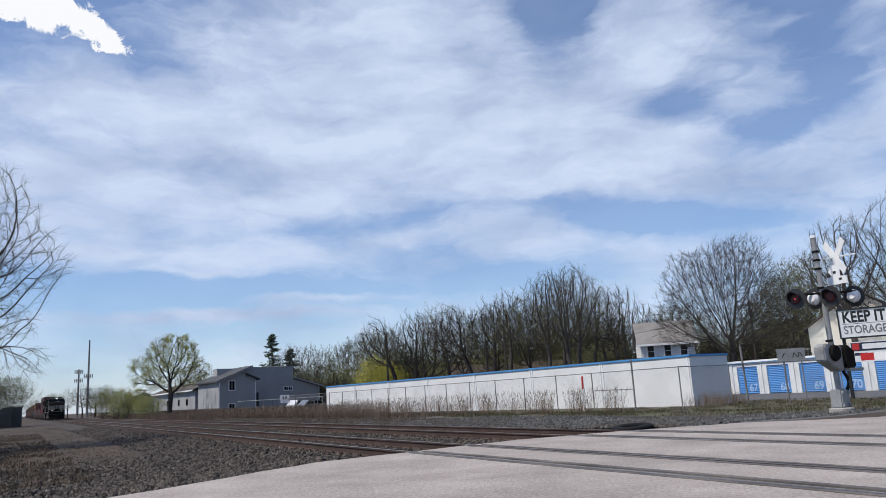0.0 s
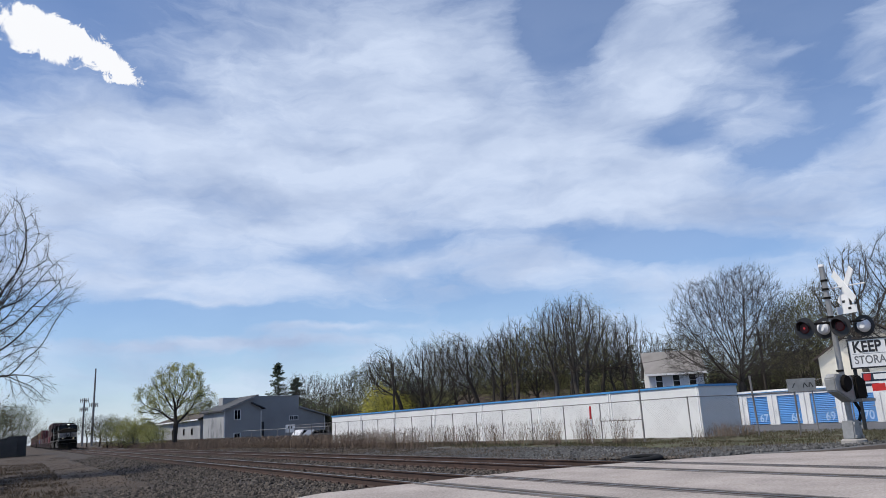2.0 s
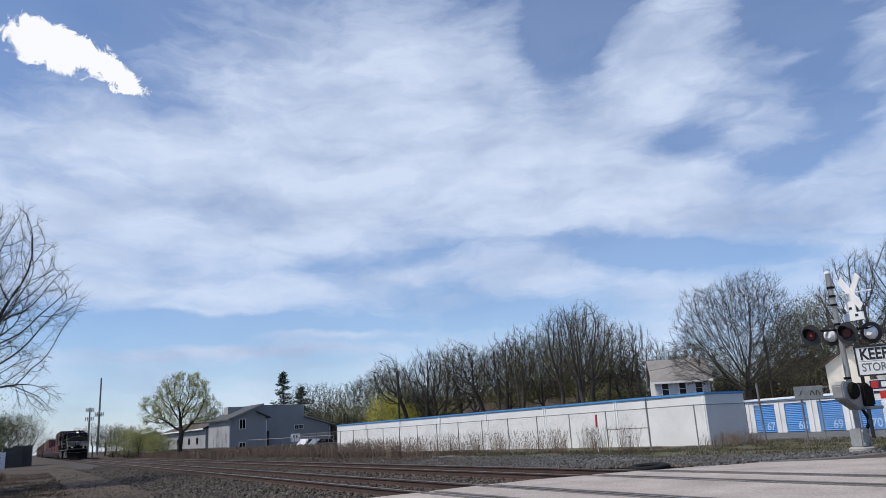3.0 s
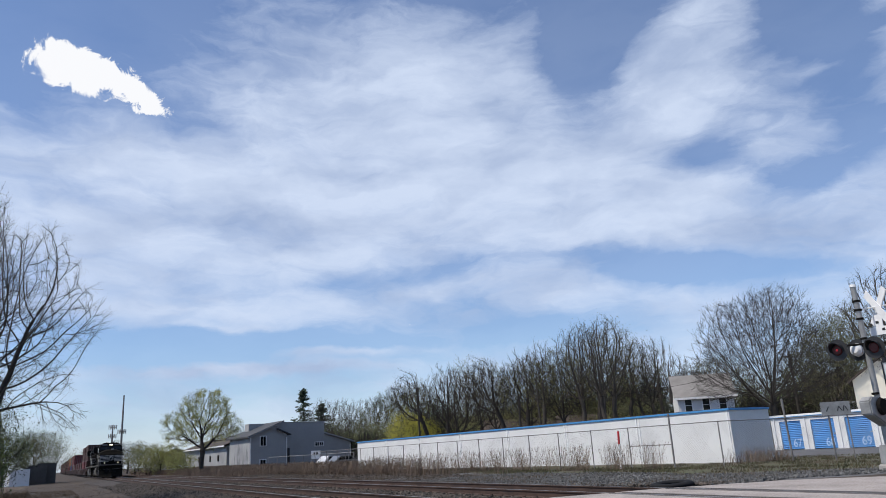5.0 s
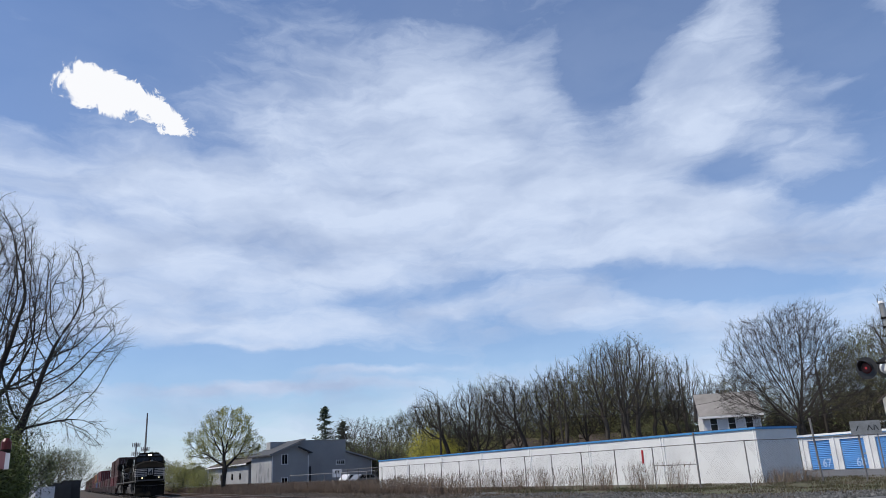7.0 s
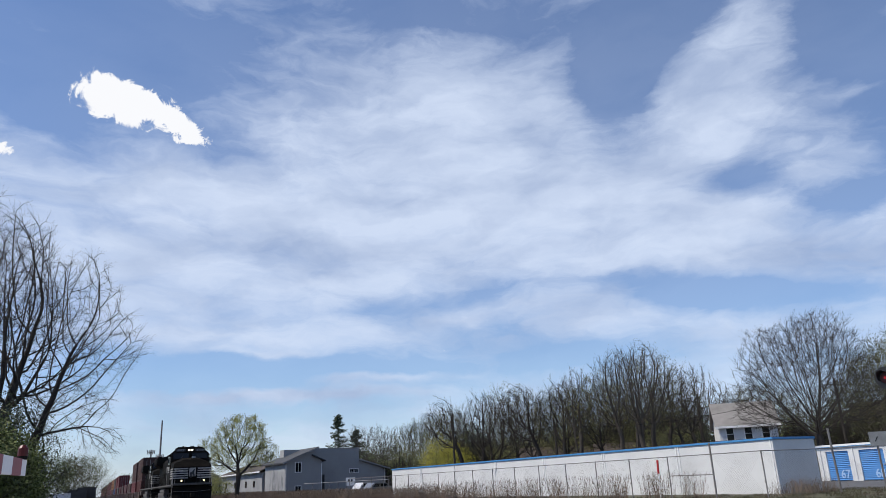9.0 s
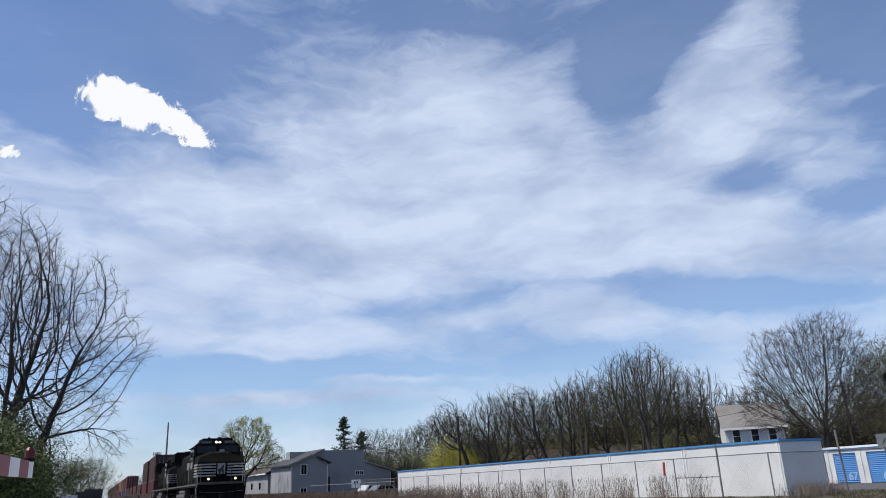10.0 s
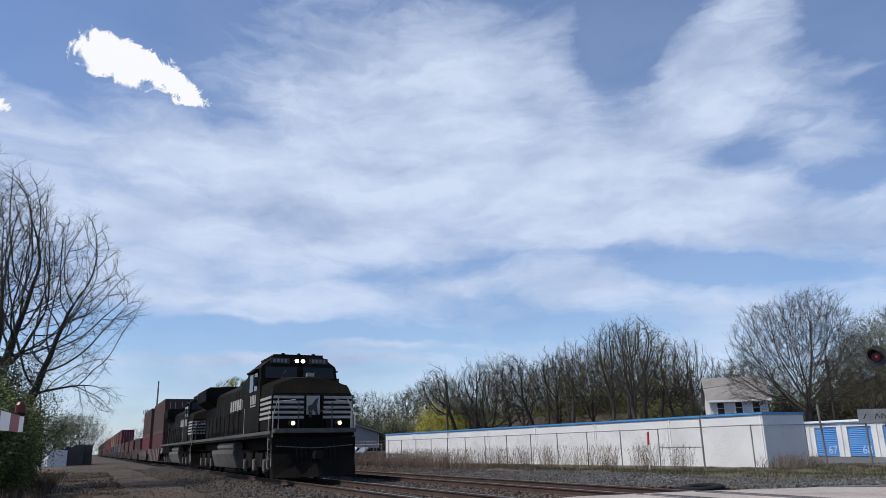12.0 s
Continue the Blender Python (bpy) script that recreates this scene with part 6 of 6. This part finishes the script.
def near_gate():
    """The gate on the viewer's side: its arm is down along the track."""
    t = thing("crossing_gate", "lowered red and white crossing gate arm with a red lamp", "gate")
    d = Vector((-0.1, -0.995, 0)).normalized()
    tip = Vector((-0.6, 8.2, 1.36))
    rz = math.degrees(math.atan2(d.y, d.x))
    for i in range(28):
        p = tip + d * (0.22 if i == 0 else 0.22 + 0.4 * (i - 1))
        l = 0.22 if i == 0 else 0.4
        q = tip if i == 0 else p
        part("arm_stripe", Geo().box(0, -0.02, -0.072 - 0.002 * i, l - 0.004, 0.02, 0.072 + 0.002 * i), M["sign_white" if i % 2 == 0 else "gate_red"], t, "white stripe" if i % 2 == 0 else "faded red stripe", at=pose(*q, 0, 0, rz))
    lamp = part("lamp", Geo().tube([(tip.x - 0.01, tip.y - 0.16, 1.43), (tip.x - 0.01, tip.y - 0.16, 1.46)], [0.045, 0.045], 8), M["grime"], t, "lamp foot")
    part("lens", Geo().tube([(tip.x - 0.01, tip.y - 0.16, 1.46), (tip.x - 0.01, tip.y - 0.16, 1.53), (tip.x - 0.01, tip.y - 0.16, 1.56)], [0.045, 0.045, 0.025], 12), M["reddark"], lamp, "dark red lens")
    end = tip + d * 11.0
    part("post", Geo().tube([(end.x, end.y, -0.1), (end.x, end.y, 3.6)], [0.08] * 2, 12), M["galv"], t, "grey steel mast")
    part("mechanism", Geo().box(end.x - 0.3, end.y - 0.2, 1.0, end.x + 0.3, end.y + 0.4, 1.6), M["galv"], t, bevel=0.04)
    return t


M["gate_red"] = mat("faded_red", (0.30, 0.09, 0.10), 0.6, color2=(0.22, 0.08, 0.09), scale=3)
near_gate()


def roadside_sign():
    m = pose(35.2, 21.7, 0, 0, 0, -56)
    t = thing("roadside_sign", "white roadside sign board with black lettering on dark posts", "sign", m)
    for x in (0.1, 2.05):
        part("post", Geo().tube([(x, 0.12, -0.4), (x, 0.12, 4.25)], [0.09] * 2, 8), M["sign_black"], t, "black steel post")
    bd = part("board", Geo().box(0, -0.16, 2.62, 2.15, 0.0, 4.02), M["sign_white"], t, "white sign cabinet", bevel=0.01)
    for z in (2.60, 3.98):
        part("frame", Geo().box(-0.05, -0.19, z, 2.2, 0.03, z + 0.07), M["sign_black"], bd, "black frame edge")
    for x in (-0.06, 2.15):
        part("frame", Geo().box(x, -0.19, 2.6, x + 0.06, 0.03, 4.05), M["sign_black"], bd, "black frame edge")
    part("lettering", text_mesh("KEEP IT", 0.75, M["sign_black"], 0.004, 0.022, 1.85), None, bd, "bold black lettering", at=pose(1.08, -0.166, 3.62))
    part("rule", Geo().box(0.1, -0.167, 3.30, 2.05, -0.161, 3.315), M["sign_grey"], bd)
    part("lettering", text_mesh("STORAGE", 0.55, M["sign_grey"], 0.004, 0.008, 1.85), None, bd, "grey lettering", at=pose(1.08, -0.166, 3.0))
    b2 = part("lower_board", Geo().box(0.3, -0.10, 1.45, 2.9, 0.0, 2.42), M["sign_white"], t, "white lower panel")
    part("dark_band", Geo().box(0.34, -0.112, 1.98, 2.86, -0.102, 2.38), M["sign_navy"], b2, "dark band")
    part("mark", Geo().prism([(0.38, 2.02), (0.68, 2.02), (0.72, 2.34), (0.42, 2.34)], "y", -0.122, -0.114), M["red"], b2, "plain red mark")
    part("word_bar", Geo().box(0.82, -0.122, 2.06, 1.85, -0.114, 2.31), M["sign_white"], b2, "plain white bar")
    for z in (2.22, 2.08):
        part("word_bar", Geo().box(1.98, -0.122, z, 2.6, -0.114, z + 0.07), M["sign_grey"], b2, "plain grey bar")
    part("word_bar", Geo().box(0.44, -0.112, 1.76, 1.0, -0.102, 1.88), M["sign_navy"], b2, "plain dark bar")
    return t


roadside_sign()


def back_panel():
    t = thing("sign_panel", "grey sheet panel on the fence with dark scrawled marks", "sign", pose(31.35, 21.9, 0, 0, 0, -38))
    part("panel", Geo().box(-0.62, -0.015, 1.66, 0.62, 0.015, 2.24), M["galv"], t)
    for s in (-0.35, 0.45):
        part("post", Geo().tube([(s, 0.06, -0.4), (s, 0.06, 2.1)], [0.03] * 2, 6), M["fence"], t)
    for x, a in ((-0.35, 30), (0.1, 20), (0.2, -30), (0.34, 10), (0.45, -25)):
        part("mark", Geo().box(-0.02, -0.022, -0.12, 0.02, -0.017, 0.12), M["sign_black"], t, "plain dark stroke", at=pose(x, 0, 1.93, 0, a, 0))


back_panel()


def marker_post():
    t = thing("marker_post", "thin white marker post with a red top", "post", pose(24.75, 29.2, 0))
    part("pole", Geo().tube([(0, 0, -0.4), (0.05, 0, 0.95)], [0.035] * 2, 8), M["white_trim"], t)
    part("cap", Geo().tube([(0.05, 0, 0.9), (0.08, 0, 1.52)], [0.055] * 2, 8), M["red"], t, "red tube")


marker_post()


def tire():
    t = thing("tyre", "old black tyre tread lying at the road edge", "tyre", pose(13.12, 13.72, -0.05, 0, 0, 15) @ Matrix.Diagonal((1, 1, 0.6, 1)))
    g = Geo()
    n, k = 26, 10
    vs = [((0.36 + 0.12 * math.cos(6.283 * j / k)) * math.cos(6.283 * i / n) * 1.25, (0.36 + 0.12 * math.cos(6.283 * j / k)) * math.sin(6.283 * i / n), 0.08 + 0.10 * math.sin(6.283 * j / k) + 0.04 * math.cos(6.283 * i / n)) for i in range(n) for j in range(k)]
    g.add(vs, [(i * k + j, ((i + 1) % n) * k + j, ((i + 1) % n) * k + (j + 1) % k, i * k + (j + 1) % k) for i in range(n) for j in range(k)])
    part("casing", g, M["rubber"], t, smooth=True)


tire()


# ---- far things ----
def mast_tower(az, d, h, platforms, label):
    x, y = polar(az, d)
    t = thing("radio_tower", label, "tower", pose(x, y, -0.4))
    part("mast", Geo().tube([(0, 0, 0), (0, 0, h * 0.5), (0, 0, h)], [0.5, 0.4, 0.28], 8), M["fence"], t)
    for z in platforms:
        part("platform", Geo().tube([(0, 0, z - 0.1), (0, 0, z + 0.1)], [1.2, 1.2], 10), M["fence"], t)
        for k in range(6):
            a = 6.283 * k / 6
            part("antenna", Geo().box(-0.15, -0.1, -0.8, 0.15, 0.1, 0.8), M["galv"], t, at=pose(1.4 * math.cos(a), 1.4 * math.sin(a), z, 0, 0, math.degrees(a)))


mast_tower(4.2, 320, 29.5, (15.5,), "tall grey radio mast with one antenna platform")
mast_tower(3.6, 335, 19.0, (18.0, 14.5), "shorter grey antenna mast with two platforms")


def utility_pole(x, y, h, arm=True):
    t = thing("utility_pole", "weathered wooden utility pole", "pole", pose(x, y, -0.4), group="utility poles")
    part("pole", Geo().tube([(0, 0, 0), (0.05, 0, h)], [0.15, 0.10], 8), M["bark"], t)
    if arm:
        part("crossarm", Geo().box(-1.1, -0.06, h - 0.6, 1.1, 0.06, h - 0.48), M["bark"], t)
    return Vector((x, y, h - 0.9))


ends = [utility_pole(*polar(25.5, 90), 9.0, False), utility_pole(*polar(33.2, 84), 7.1, False), utility_pole(*polar(52.8, 74), 8.5)]
for a, b in zip(ends, ends[1:]):
    w = thing("overhead_wire", "thin dark sagging overhead wire", "wire")
    pts = [a.lerp(b, i / 12) - Vector((0, 0, 1.2 * 4 * (i / 12) * (1 - i / 12))) for i in range(13)]
    part("strand", Geo().tube(pts, [0.015] * 13, 4), M["rubber"], w)


def car(x, y, turn, paint, label, tall=1.5):
    t = thing("car", label, "car", pose(x, y, -0.34, 0, 0, turn))
    body = part("body", Geo().prism([(-2.2, 0.35), (2.2, 0.35), (2.25, 0.75), (2.0, 0.95), (1.0, 1.0), (0.45, tall - 0.06), (-1.5, tall), (-2.1, 1.0), (-2.25, 0.8)], "y", -0.9, 0.9), paint, t, bevel=0.06)
    for s in (-1, 1):
        part("side_window", Geo().prism([(-1.8, 1.0), (0.8, 1.0), (0.35, tall - 0.14), (-1.4, tall - 0.1)], "y", s * 0.905 - 0.008, s * 0.905 + 0.008), M["glass"], body, "dark side window")
        for xx in (-1.4, 1.4):
            part("wheel", Geo().tube([(xx, s * 0.72, 0.33), (xx, s * 0.92, 0.33)], [0.33] * 2, 14), M["rubber"], t)


car(*polar(19.9, 104), 15, M["cargrey"], "grey car parked behind the fence")
car(*polar(19.0, 106), 20, M["carwhite"], "white tall car parked behind the fence", 1.6)
car(*polar(7.9, 150), 10, M["carwhite"], "white car parked by the shed")
car(*polar(-2.2, 116), 70, M["cargrey"], "grey pickup parked beside the bushes", 1.7)


def panel_sign():
    x, y = polar(17.7, 100)
    t = thing("yard_sign", "white yard sign with dark marks", "sign", pose(x, y, -0.34, 0, 0, -18))
    part("board", Geo().box(-0.6, -0.03, 1.3, 0.6, 0.03, 2.3), M["sign_white"], t)
    part("post", Geo().box(-0.05, -0.02, 0, 0.05, 0.08, 1.3), M["fence"], t)
    for s in (-0.2, 0.15):
        part("mark", Geo().box(s - 0.1, -0.04, 1.75, s + 0.12, -0.032, 2.1), M["sign_black"], t, "plain dark bar")


panel_sign()


def yard_fence():
    t = thing("yard_fence", "low chain-link yard fence with a pale top rail", "fence")
    pts = [polar(14.3 + 0.62 * i, 108 - 1.6 * i) for i in range(11)]
    for x, y in pts:
        part("post", Geo().tube([(x, y, -0.4), (x, y, 1.5)], [0.035] * 2, 6), M["fence"], t)
    for a, b in zip(pts, pts[1:]):
        part("top_rail", Geo().tube([(*a, 1.48), (*b, 1.48)], [0.035] * 2, 6), M["galv"], t)


yard_fence()


def ground_box(x, y, w, l, h, color, name, label, turn=0):
    t = thing(name, label, "container", pose(x, y, -0.34, 0, 0, turn))
    part("body", ribbed_box(w, l, h), M[color], t)
    part("frame", frame_geo(w, l, h), M[color], t)


ground_box(-0.6, 118, 2.44, 6.1, 2.75, "c_grey", "container", "dark grey steel container standing on the ground")
ground_box(1.9 - 3.6, 116, 2.3, 6.1, 2.5, "c_grey", "container", "second grey steel container on the ground")
ground_box(-3.4, 108, 2.2, 5.0, 2.0, "white_wall", "container", "white storage container beside the bushes", 12)

motions()
